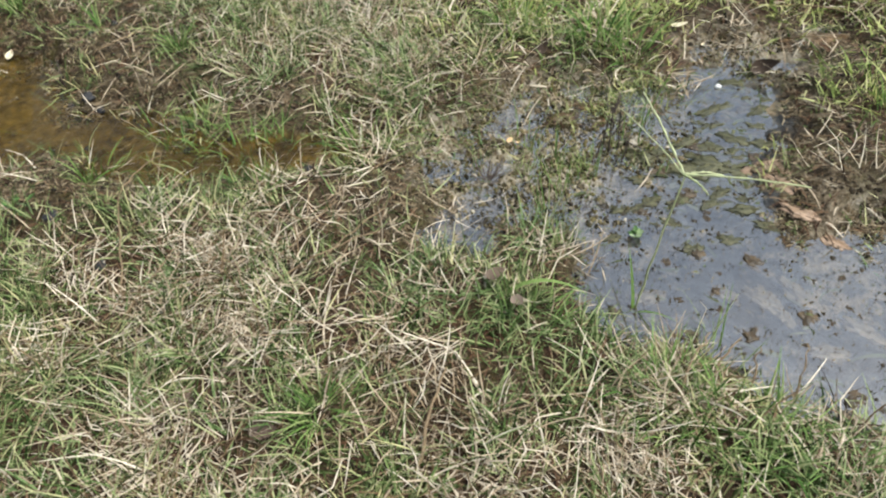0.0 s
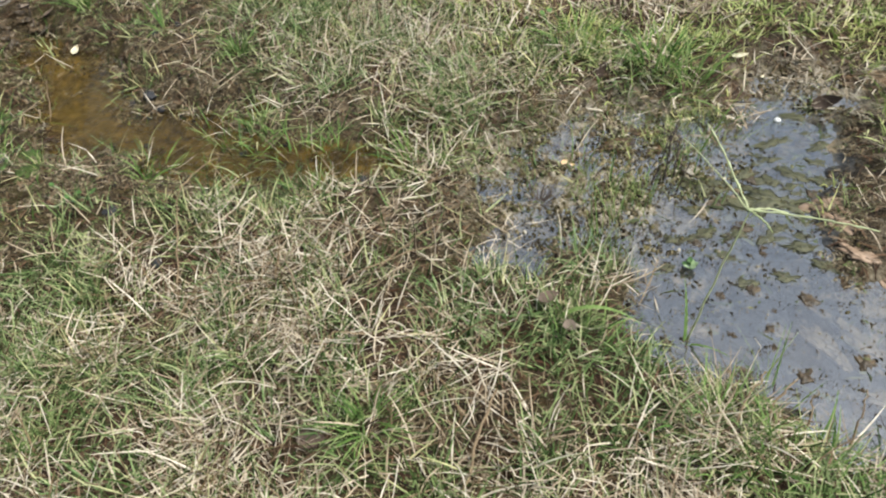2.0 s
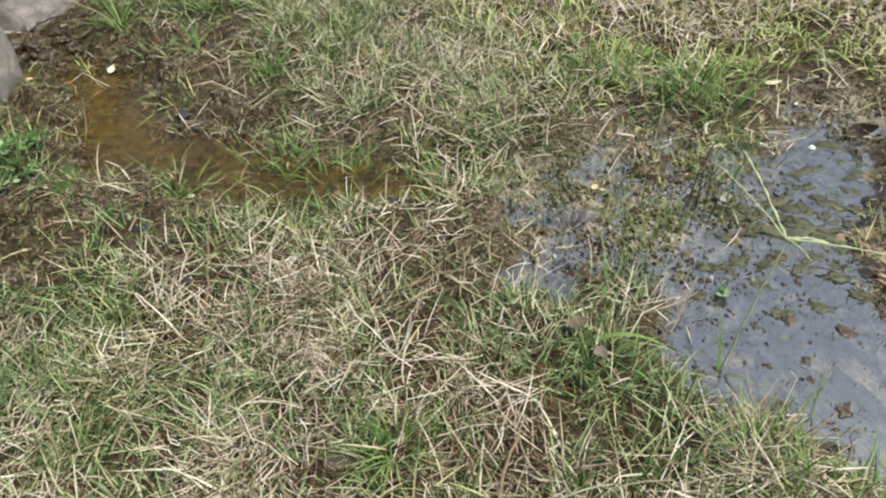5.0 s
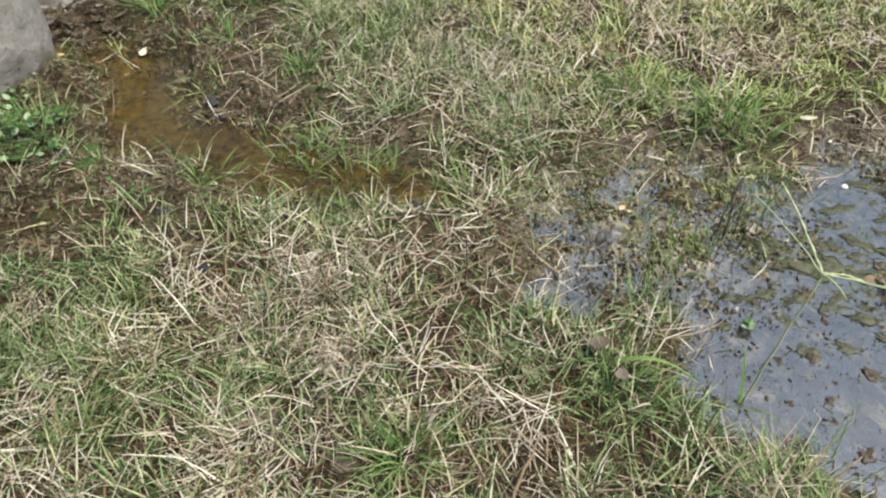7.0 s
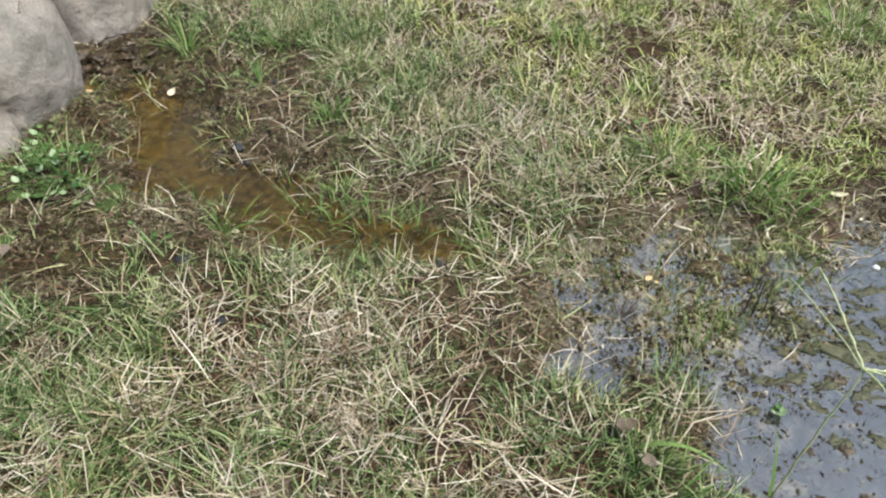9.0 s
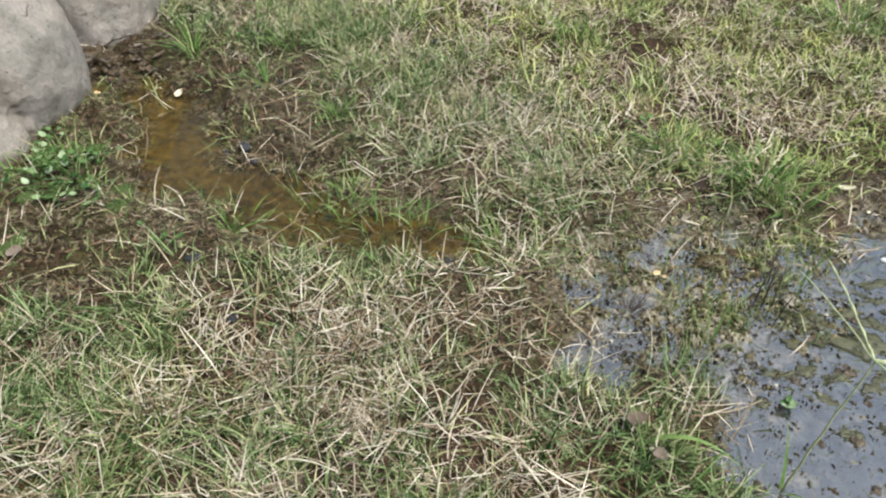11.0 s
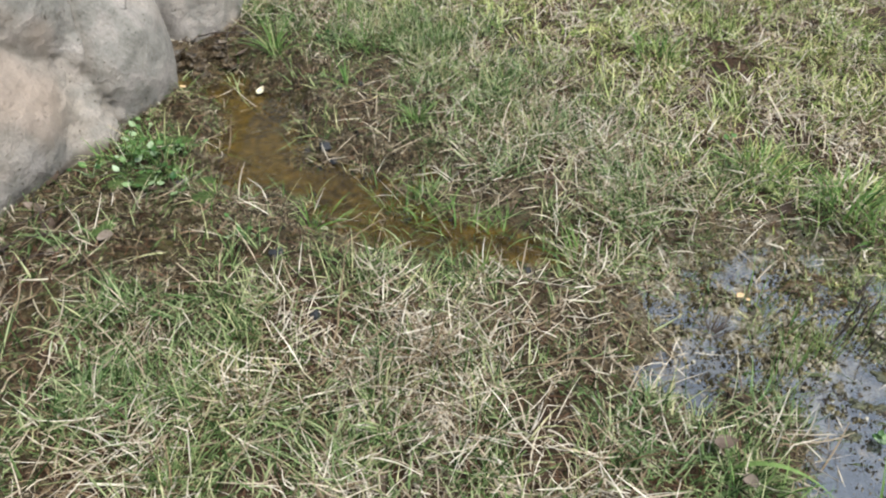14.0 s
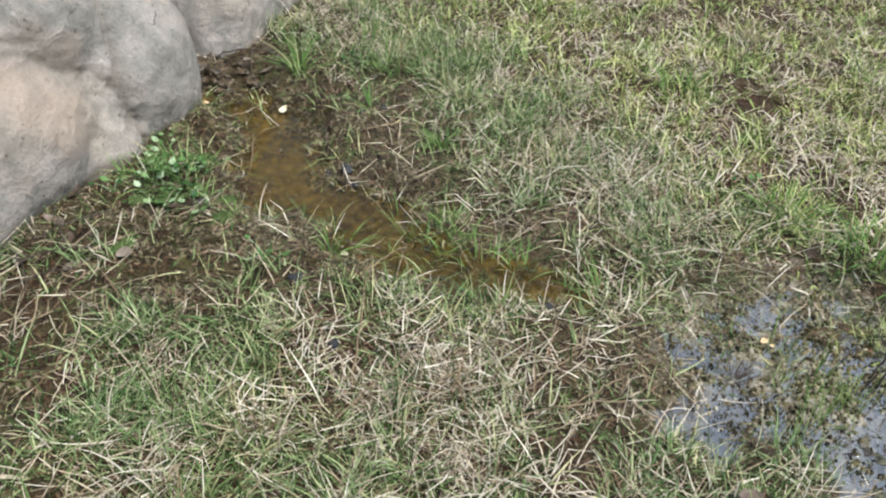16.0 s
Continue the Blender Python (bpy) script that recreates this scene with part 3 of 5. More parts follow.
def boulder(name, centre, lobes, label, seed, stain=None, k=0.014, clefts=()):
    """A weathered stone: a few rounded swellings about one centre, grown into one another, with cracks on its open side."""
    bm = bmesh.new()
    bmesh.ops.create_icosphere(bm, subdivisions=7 if len(lobes) > 1 else 5, radius=1)
    me = bpy.data.meshes.new(name)
    bm.to_mesh(me)
    bm.free()
    d = np.empty(len(me.vertices) * 3, np.float32)
    me.vertices.foreach_get("co", d)
    d = d.reshape(-1, 3).astype(float)
    c = np.array(centre)
    best = np.zeros(len(d))
    for at, radii, turn in lobes:
        ct, st = math.cos(radians(turn)), math.sin(radians(turn))
        rot = np.array([[ct, st, 0], [-st, ct, 0], [0, 0, 1]])
        o = (rot @ (c - np.array(at))) / radii
        w = (d @ rot.T) / radii
        qa, qb, qc = (w * w).sum(1), (w @ o), (o @ o) - 1
        inner = qb * qb - qa * qc
        t = np.where(inner > 0, (-qb + np.sqrt(np.maximum(inner, 0))) / qa, 0)
        hh = np.clip(0.5 + 0.5 * (t - best) / k, 0, 1)
        best = np.where(best == 0, t, best * (1 - hh) + t * hh + k * hh * (1 - hh))
    p = c + d * best[:, None]
    rough = np.array([0.02 * noise.noise(Vector(v) * 5 + Vector((seed, 0, 0))) + 0.009 * noise.noise(Vector(v) * 11 + Vector((0, seed, 0)))
                      - 0.02 * max(0.0, noise.noise(Vector(v) * 8 + Vector((seed, 3, 0))) - 0.2) + 0.003 * noise.turbulence(Vector(v) * 30, 3, False) for v in p])
    p = p + d * rough[:, None]
    gaping = np.zeros(len(p))
    for line, width, depth in clefts:
        wide = cleft(p, line, width * 3) * (d[:, 0] > 0.1)
        thin = cleft(p, line, width) * (d[:, 0] > 0.1)
        p = p - d * (depth * (0.45 * wide + 0.55 * thin))[:, None]
        gaping = np.maximum(gaping, thin)
    me.vertices.foreach_set("co", (p - c).astype(np.float32).ravel())
    me.update()
    me.polygons.foreach_set("use_smooth", np.ones(len(me.polygons), dtype=bool))
    values = np.zeros(len(p))
    if stain is not None:
        far = np.linalg.norm((p - np.array(stain[:3])) / np.array(stain[3]), axis=1) + 0.3 * wave(p[:, 1], p[:, 2], 0.07, 1)
        values = 0.5 * (1 - ease((far - 0.55) / 0.6))
    me.attributes.new("stain", "FLOAT", "POINT").data.foreach_set("value", values.astype(np.float32))
    soiled = (1 - ease((p[:, 2] - 0.004 - 0.012 * wave(p[:, 0] + p[:, 1], p[:, 1], 0.05, 2)) / 0.022)) * 0.7
    me.attributes.new("soiled", "FLOAT", "POINT").data.foreach_set("value", soiled.astype(np.float32))
    me.attributes.new("cleft", "FLOAT", "POINT").data.foreach_set("value", gaping.astype(np.float32))
    ob = part(name, me, ROCK)
    ob.location = centre
    return tagged(ob, label, "boulder", group="boulders at the edge")


boulder("boulder", (-2.1, 1.03, 0.1),
        [((-2.165, 0.60, 0.0), (0.52, 0.88, 0.7), 20), ((-2.03, 1.215, 0.08), (0.305, 0.285, 0.34), 10), ((-1.985, 0.99, -0.03), (0.31, 0.225, 0.21), 10),
         ((-2.14, 0.95, 0.28), (0.37, 0.28, 0.4), 20), ((-1.91, 0.82, 0.08), (0.25, 0.31, 0.25), 23)],
        "large rounded grey and tan weathered boulder in the mud", 2.0, (-1.68, 0.9, 0.24, (0.2, 0.2, 0.16)),
        clefts=[([(1.19, 0.42), (1.15, 0.28), (1.12, 0.18), (1.11, 0.1), (1.13, 0.0)], 0.009, 0.024), ([(0.78, 0.36), (0.91, 0.305), (1.0, 0.24), (1.1, 0.17)], 0.008, 0.006), ([(0.84, 0.37), (0.93, 0.33)], 0.01, 0.008)], k=0.03)
boulder("boulder", (-2.22, 1.9, 0.1), [((-2.42, 2.02, 0.0), (0.37, 0.45, 0.6), 0), ((-2.1, 1.72, -0.02), (0.175, 0.21, 0.42), 0), ((-2.2, 1.85, 0.0), (0.19, 0.22, 0.6), 0)], "pale grey boulder behind a dark gap", 7.0, k=0.08, clefts=[([(1.62, 0.4), (1.7, 0.28), (1.72, 0.2), (1.78, 0.14)], 0.006, 0.012)])
boulder("boulder", (-2.1, 1.515, 0.06), [((-2.1, 1.515, 0.06), (0.075, 0.02, 0.2), -12)], "thin grey stone wedged in the gap", 4.0)


# ---- grass ----
rng = np.random.RandomState(11)


def ribbons(name, root, az, length, rise, droop, width, segments, bend=None, roll=None, tip=0.12, clear=0.003, taper=1.6, kinked=0.0):
    """One strip a blade, from its root, climbing at rise radians and drooping along its length."""
    n = len(root)
    bend = np.zeros(n) if bend is None else bend
    roll = np.zeros(n) if roll is None else roll
    fold = np.where(rng.rand(n) < kinked, rng.uniform(0.4, 1.3, n) * np.sign(rng.rand(n) - 0.5), 0.0)
    knee = rng.uniform(0.3, 0.85, n)
    pos = root.copy()
    out = np.empty((n, segments + 1, 2, 3))
    for s in range(segments + 1):
        t = s / segments
        past = t > knee
        e, a = rise - droop * t - past * np.abs(fold) * 0.5, az + bend * t + past * fold
        way = np.stack([np.cos(e) * np.cos(a), np.cos(e) * np.sin(a), np.sin(e)], -1)
        flat = np.stack([-np.sin(a), np.cos(a), np.zeros(n)], -1)
        side = flat * np.cos(roll)[:, None] + np.cross(way, flat) * np.sin(roll)[:, None]
        w = width * 0.5 * (max(tip, (1 - t ** taper)) * (0.75 + 0.25 * min(1, t * 4)))
        ground = np.maximum(land(pos[:, 0], pos[:, 1]) + clear, PUDDLE_Z - 0.01)
        p = pos.copy()
        p[:, 2] = np.maximum(p[:, 2], ground) if s else p[:, 2]
        out[:, s, 0], out[:, s, 1] = p - side * w[:, None], p + side * w[:, None]
        pos = p + way * (length / segments)[:, None]
    per = (segments + 1) * 2
    k = np.arange(segments) * 2
    quad = np.stack([k, k + 1, k + 3, k + 2], -1)
    quads = (np.arange(n)[:, None, None] * per + quad[None]).reshape(-1, 4)
    return grid_mesh(name, out.reshape(-1, 3), quads)


def in_plot(x, y):
    """The plot that grows blades: what lies before the path, with a margin."""
    left = (x + 1.25) * 0.545 + (y - 0.2) * 0.838 > -0.05
    right = x < 0.85 + 0.1 * (y - 1)
    stone = (((x + 2.2) * 0.917 + (y - 0.6) * 0.4) / 0.46) ** 2 + (((x + 2.2) * -0.4 + (y - 0.6) * 0.917) / 0.78) ** 2 > 0.95
    stone &= ((x + 2.04) / 0.29) ** 2 + ((y - 1.2) / 0.27) ** 2 > 0.95
    stone &= ((x + 1.93) / 0.27) ** 2 + ((y - 0.88) / 0.3) ** 2 > 0.95
    stone &= ((x + 2.3) / 0.32) ** 2 + ((y - 1.9) / 0.46) ** 2 > 0.95
    return left & right & stone & (y < 4.6)


DRY = [(-1.1, 0.64, 0.14, 0.5), (-0.95, 0.8, 0.14, 0.4), (0.1, 0.62, 0.14, 0.7), (0.22, 0.72, 0.1, 0.5), (-0.1, 0.56, 0.1, 0.5), (-0.5, 0.66, 0.2, 1.2), (-0.5, 1.0, 0.2, 0.15), (-0.28, 0.95, 0.16, 0.25), (0.0, 2.6, 0.5, 0.5), (-0.6, 2.5, 0.4, 0.4), (-0.72, 0.5, 0.14, 0.6), (0.45, 1.98, 0.2, 0.7), (-0.89, 1.55, 0.16, 0.6),
       (-0.67, 1.72, 0.2, 0.5), (-0.7, 0.78, 0.2, 0.4), (-0.3, 2.1, 0.25, 0.35), (-0.8, 2.3, 0.3, 0.35), (-0.05, 0.62, 0.16, 0.35), (-0.45, 1.7, 0.2, 0.35), (0.1, 2.3, 0.2, 0.4),
       (-0.25, 0.6, 0.12, 0.25)]
RICH = [(-1.3, 0.5, 0.14, 0.5), (-1.15, 0.45, 0.1, 0.4), (-0.85, 0.62, 0.12, 0.4), (-1.0, 0.75, 0.1, 0.3), (0.04, 1.78, 0.12, 0.3), (0.4, 0.70, 0.1, 0.4), (-0.32, 0.6, 0.09, 0.6), (-0.93, 0.5, 0.1, 0.3), (-0.2, 1.82, 0.16, 0.7), (-0.66, 1.1, 0.1, 0.3), (-0.45, 1.36, 0.12, 0.4),
        (0.1, 0.8, 0.08, 0.2), (-0.1, 0.82, 0.12, 0.5), (0.2, 2.9, 0.7, 0.45), (-0.4, 2.8, 0.6, 0.3), (0.58, 1.5, 0.1, 0.2), (-1.45, 2.0, 0.3, 0.3), (-1.65, 1.75, 0.16, 0.15),
        (-0.85, 1.85, 0.2, 0.3), (-0.75, 0.85, 0.12, 0.4), (-0.3, 1.4, 0.15, 0.5), (-1.1, 2.2, 0.4, 0.4)]


def scatter(count, keep):
    """Places over the plot, thinned by keep(x, y)."""
    got = []
    total = 0
    while total < count:
        x, y = rng.uniform(-2.3, 1.2, count), rng.uniform(0.15, 4.6, count)
        ok = in_plot(x, y) & (rng.rand(count) < keep(x, y) * np.where(y > 2.9, 0.7, 1.0))
        got.append(np.stack([x[ok], y[ok]], -1))
        total += int(ok.sum())
    return np.concatenate(got)[:count]


def clustered(tufts, keep, least, most, spread):
    """Roots in small tufts: each root, its tuft's heart, and the tuft's own random number."""
    hearts = scatter(tufts, keep)
    each = rng.randint(least, most + 1, tufts)
    which = np.repeat(np.arange(tufts), each)
    roots = hearts[which] + rng.normal(0, spread, (len(which), 2))
    wet, brown = shores(roots[:, 0], roots[:, 1])
    ok = (wet > -0.02) & ((brown > -0.015) | (roots[:, 0] > -0.98))
    which, roots = which[ok], roots[ok]
    return roots, hearts[which], rng.rand(tufts)[which]


def on_land(xy, dip=0.004):
    return np.column_stack([xy, land(xy[:, 0], xy[:, 1]) - dip])


def openness(x, y):
    """0 in the trodden wet corner, 1 on the open lawn beyond."""
    return ease((y + 0.45 * x - 1.36) / 0.5)


def green_keep(x, y):
    clumps = (0.7 + 0.95 * wave(x, y, 0.08, 3)) * (0.8 + 0.9 * wave(x, y, 0.035, 5))
    return np.clip((0.5 + 0.5 * soft(x, y, RICH) - 0.06 * soft(x, y, DRY)) * (1 - 0.93 * bareness(x, y)) * clumps, 0.002, 1) * (1 - openness(x, y))


def dry_keep(x, y):
    clumps = (0.75 + 0.85 * wave(x, y, 0.1, 4)) * (0.85 + 0.8 * wave(x, y, 0.04, 6))
    return (1 - 0.75 * np.clip(soft(x, y, MARSH), 0, 1)) * (1 - 0.75 * np.clip(soft(x, y, HUMUS), 0, 1)) * np.clip((0.42 + 0.42 * soft(x, y, DRY)) * (1 - 0.93 * bareness(x, y)) * clumps, 0.004, 1) * (1 - openness(x, y))


def lawn_keep(x, y):
    clumps = (0.85 + 0.75 * wave(x, y, 0.1, 3)) * (0.85 + 0.8 * wave(x, y, 0.045, 5))
    return np.clip((0.62 + 0.3 * soft(x, y, RICH)) * (1 - 0.9 * bareness(x, y)) * clumps, 0, 1) * openness(x, y)


def hay_keep(x, y):
    clumps = (0.7 + 0.9 * wave(x, y, 0.12, 4)) * (0.85 + 0.6 * wave(x, y, 0.05, 6))
    return np.clip((0.5 + 0.4 * soft(x, y, DRY)) * (1 - 0.9 * bareness(x, y)) * clumps, 0, 1) * openness(x, y)


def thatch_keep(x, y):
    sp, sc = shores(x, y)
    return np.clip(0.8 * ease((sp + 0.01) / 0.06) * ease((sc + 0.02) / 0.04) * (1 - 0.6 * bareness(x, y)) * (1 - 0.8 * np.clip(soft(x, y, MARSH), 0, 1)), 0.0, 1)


def grow_green(name, material, tufts, keep, label, coarse=1.0, tall=1.0):
    roots, hearts, own = clustered(tufts, keep, 4, 11, 0.013)
    n = len(roots)
    out = roots - hearts
    az = np.arctan2(out[:, 1], out[:, 0]) + rng.normal(0, 0.6, n)
    boggy = np.clip(soft(roots[:, 0], roots[:, 1], MARSH), 0, 1)
    length = tall * (0.018 + 0.072 * rng.rand(n) ** 1.4) * (0.7 + 0.6 * own) * (1 - 0.4 * boggy)
    me = ribbons(name, on_land(roots), az, length, rng.uniform(0.15, 1.25, n), rng.uniform(-0.1, 0.9, n), coarse * rng.uniform(0.0018, 0.0046, n), 4,
                 rng.normal(0, 0.25, n), rng.normal(0, 0.45, n), kinked=0.25)
    tagged(part(name, me, material), label, "grass", kind="stuff")


def grow_dry(name, tufts, keep, label, coarse=1.0, tall=1.0):
    roots, hearts, own = clustered(tufts, keep, 4, 9, 0.022)
    n = len(roots)
    me = ribbons(name, on_land(roots) + np.array([0, 0, 0.016]) * rng.rand(n, 1), rng.uniform(0, 2 * math.pi, n), tall * (0.024 + 0.076 * rng.rand(n) ** 1.3), rng.uniform(0.0, 0.8, n), rng.uniform(-0.1, 0.5, n),
                 coarse * rng.uniform(0.0013, 0.0031, n), 4, rng.normal(0, 0.38, n), rng.normal(0, 0.5, n), tip=0.3, clear=0.006, taper=4, kinked=0.35)
    tagged(part(name, me, STRAW), label, "dry grass", kind="stuff")


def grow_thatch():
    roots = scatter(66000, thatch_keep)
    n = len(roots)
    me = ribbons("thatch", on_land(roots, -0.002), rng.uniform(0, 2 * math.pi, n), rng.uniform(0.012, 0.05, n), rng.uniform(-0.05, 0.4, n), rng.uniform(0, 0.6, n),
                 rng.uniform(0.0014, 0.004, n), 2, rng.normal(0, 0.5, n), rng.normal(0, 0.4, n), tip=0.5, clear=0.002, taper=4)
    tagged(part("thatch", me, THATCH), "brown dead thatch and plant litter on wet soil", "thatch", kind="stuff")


def grow_litter():
    """Small pale and brown scraps over the bare wet ground."""
    roots = scatter(30000, lambda x, y: np.clip((bareness(x, y) - 0.25) * 1.2, 0, 1) * np.clip(1 - soft(x, y, HUMUS), 0, 1) * (1 - 0.7 * np.clip(soft(x, y, MARSH), 0, 1)) * ease((shores(x, y)[0] + 0.015) / 0.04) * ease((shores(x, y)[1] + 0.03) / 0.05) * np.clip(0.5 + wave(x, y, 0.06, 1), 0.05, 1))
    n = len(roots)
    me = ribbons("plant_litter", on_land(roots, -0.003), rng.uniform(0, 2 * math.pi, n), rng.uniform(0.005, 0.024, n), rng.uniform(-0.05, 0.5, n), rng.uniform(0, 0.6, n),
                 rng.uniform(0.0008, 0.003, n), 2, rng.normal(0, 0.6, n), rng.normal(0, 0.5, n), tip=0.4, clear=0.002, taper=4)
    tagged(part("plant_litter", me, LITTER), "small brown and tan plant scraps on wet mud", "litter", kind="stuff")


def grow_sprouts():
    """Short stubby shoots standing in the boggy corner of the puddle."""
    hx, hy = rng.uniform(-0.36, 0.3, 2600), rng.uniform(1.0, 1.75, 2600)
    ok = (rng.rand(2600) < np.clip(soft(hx, hy, MARSH[:12]) - 1.1 * soft(hx, hy, POOLS), 0, 1) * np.where(hy > 1.34, 0.4, 0.05 + np.exp(-((hx + 0.01) / 0.05) ** 2)) * np.clip(0.45 + 0.9 * wave(hx, hy, 0.07, 3), 0, 1)) & in_plot(hx, hy)
    hearts = np.repeat(np.stack([hx[ok], hy[ok]], -1), 5, axis=0)
    roots = hearts + rng.normal(0, 0.007, hearts.shape)
    n = len(roots)
    me = ribbons("marsh_shoots", on_land(roots), rng.uniform(0, 2 * math.pi, n), rng.uniform(0.015, 0.06, n), rng.uniform(0.3, 1.5, n), rng.uniform(0, 0.9, n), rng.uniform(0.0016, 0.0035, n), 3,
                 rng.normal(0, 0.4, n), rng.normal(0, 0.4, n))
    tagged(part("marsh_shoots", me, SHOOT), "short green and brown shoots in boggy mud", "grass", kind="stuff")


def grow_outer():
    """The same lawn going on round about, thinning into the distance."""
    n = 105000
    r, a = 0.9 + 6.5 * rng.rand(n) ** 0.9, rng.uniform(0, 2 * math.pi, n)
    x, y = -0.6 + r * np.cos(a) + 0.06 * rng.normal(0, 1, n), 1.6 + r * np.sin(a) + 0.06 * rng.normal(0, 1, n)
    jx, jy = x + 0.12 * rng.normal(0, 1, n) + 0.1 * wave(x, y, 0.25, 1), y + 0.12 * rng.normal(0, 1, n)
    inside = in_plot(jx, jy) & (x > -2.3) & (x < 0.9) & (y > 0.15)
    stones = ((x + 2.1) ** 2 + (y - 0.7) ** 2 < 0.6) | ((x + 2.4) ** 2 + (y - 2.1) ** 2 < 0.25)
    lumps = rng.rand(n) < 0.65 + 0.6 * wave(x, y, 0.35, 3)
    seen = in_plot(x, y) & (x > -2.0) & (x < 0.74) & (y > 0.4) & (y < 4.3)
    ok = ~inside & ~stones & lumps & ~seen
    xy = np.stack([x[ok], y[ok]], -1)
    n = len(xy)
    me = ribbons("outer_grass", on_land(xy), rng.uniform(0, 2 * math.pi, n), rng.uniform(0.05, 0.13, n), rng.uniform(0.2, 1.2, n), rng.uniform(0, 1, n), rng.uniform(0.006, 0.013, n), 2,
                 rng.normal(0, 0.3, n), rng.normal(0, 0.4, n))
    tagged(part("outer_grass", me, FIELD), "rough lawn grass going on round the puddle", "grass", kind="stuff")
    xy = xy[rng.rand(n) < 0.55] + 0.02
    n = len(xy)
    me = ribbons("outer_straw", on_land(xy), rng.uniform(0, 2 * math.pi, n), rng.uniform(0.06, 0.13, n), rng.uniform(0.1, 0.8, n), rng.uniform(0, 0.6, n), rng.uniform(0.004, 0.009, n), 2,
                 rng.normal(0, 0.3, n), rng.normal(0, 0.4, n), tip=0.35, taper=4)
    tagged(part("outer_straw", me, STRAW), "dry straw mixed through the outer lawn", "dry grass", kind="stuff")


def mud_crumbs():
    """Small lumps of wet earth over the bare ground."""
    def keep(x, y):
        sp, sc = shores(x, y)
        return np.clip((bareness(x, y) - 0.3) * 1.3, 0, 1) * ease((sp + 0.02) / 0.03) * ease((sc + 0.03) / 0.04) * np.clip(0.45 + wave(x, y, 0.05, 2), 0.05, 1)
    xy = scatter(13000, keep)
    n = len(xy)
    size = 0.0016 + 0.0075 * rng.rand(n) ** 3
    turn = rng.uniform(0, 2 * math.pi, n)
    out = np.empty((n, 8, 3))
    for k in range(8):
        a = turn + (k % 4) * math.pi / 2 + rng.normal(0, 0.25, n)
        r = size * rng.uniform(0.6, 1.25, n) * (1.0 if k < 4 else 0.6)
        out[:, k] = np.column_stack([xy[:, 0] + r * np.cos(a), xy[:, 1] + r * np.sin(a) * 0.75, land(xy[:, 0], xy[:, 1]) + (-0.3 if k < 4 else rng.uniform(0.4, 1.0, n)) * size])
    quad = np.array([[4, 5, 6, 7], [0, 1, 5, 4], [1, 2, 6, 5], [2, 3, 7, 6], [3, 0, 4, 7]])
    me = grid_mesh("mud_crumbs", out.reshape(-1, 3), (np.arange(n)[:, None, None] * 8 + quad[None]).reshape(-1, 4))
    tagged(part("mud_crumbs", me, CRUMB), "crumbs of wet brown earth and rotted leaf", "mud", kind="stuff")


def bog_scraps():
    """Bits of mud, leaf and stem that break the water of the boggy corner."""
    x, y = rng.uniform(-0.4, 0.5, 40000), rng.uniform(1.05, 1.95, 40000)
    sp = shores(x, y)[0]
    ok = (rng.rand(40000) < np.clip(soft(x, y, MARSH), 0, 1) * np.clip(0.4 + 0.8 * wave(x, y, 0.05, 2), 0.04, 1)) & in_plot(x, y)
    x, y = x[ok][:6500], y[ok][:6500]
    n = len(x)
    size, turn, slim = 0.0014 + 0.0075 * rng.rand(n) ** 2.5, rng.uniform(0, 2 * math.pi, n), rng.uniform(0.25, 1.0, n)
    z = np.maximum(land(x, y), PUDDLE_Z - 0.002)
    out = np.empty((n, 8, 3))
    for k in range(8):
        a = turn + (k % 4) * math.pi / 2 + rng.normal(0, 0.25, n)
        r = size * rng.uniform(0.6, 1.3, n) * (1.0 if k < 4 else 0.6) * (1.0 if k % 2 else slim)
        out[:, k] = np.column_stack([x + r * np.cos(a), y + r * np.sin(a), z + (-0.3 if k < 4 else rng.uniform(0.3, 1.0, n)) * size])
    quad = np.array([[4, 5, 6, 7], [0, 1, 5, 4], [1, 2, 6, 5], [2, 3, 7, 6], [3, 0, 4, 7]])
    me = grid_mesh("bog_scraps", out.reshape(-1, 3), (np.arange(n)[:, None, None] * 8 + quad[None]).reshape(-1, 4))
    tagged(part("bog_scraps", me, SCRAP), "wet scraps of leaf, stem and mud in boggy water", "debris", kind="stuff")


mud_crumbs()
bog_scraps()
grow_outer()
grow_sprouts()
grow_litter()
grow_green("green_grass", GREEN, 5700, green_keep, "short uneven green and yellowing grass blades", 1.0, 1.08)
grow_green("field_grass", FIELD, 5600, lawn_keep, "short yellow-green grass of the open lawn", 1.3)
grow_dry("dry_grass", 2550, dry_keep, "matted pale dry straw lying among the grass", 1.0, 1.14)
grow_dry("lawn_straw", 3100, hay_keep, "short dry straw through the open lawn", 1.4)
grow_thatch()


# ---- tufts and single plants ----
def thing(name, x, y, z, label, category, group=""):
    ob = new(name)
    ob.location = (x, y, z)
    ob.empty_display_size = 0.02
    return tagged(ob, label, category, group)


def settle(ob, x, y, z):
    """Moves a mesh made in place so that its origin lies at its foot."""
    ob.data.transform(Matrix.Translation((-x, -y, -z)))
    ob.location = (x, y, z)
    return ob


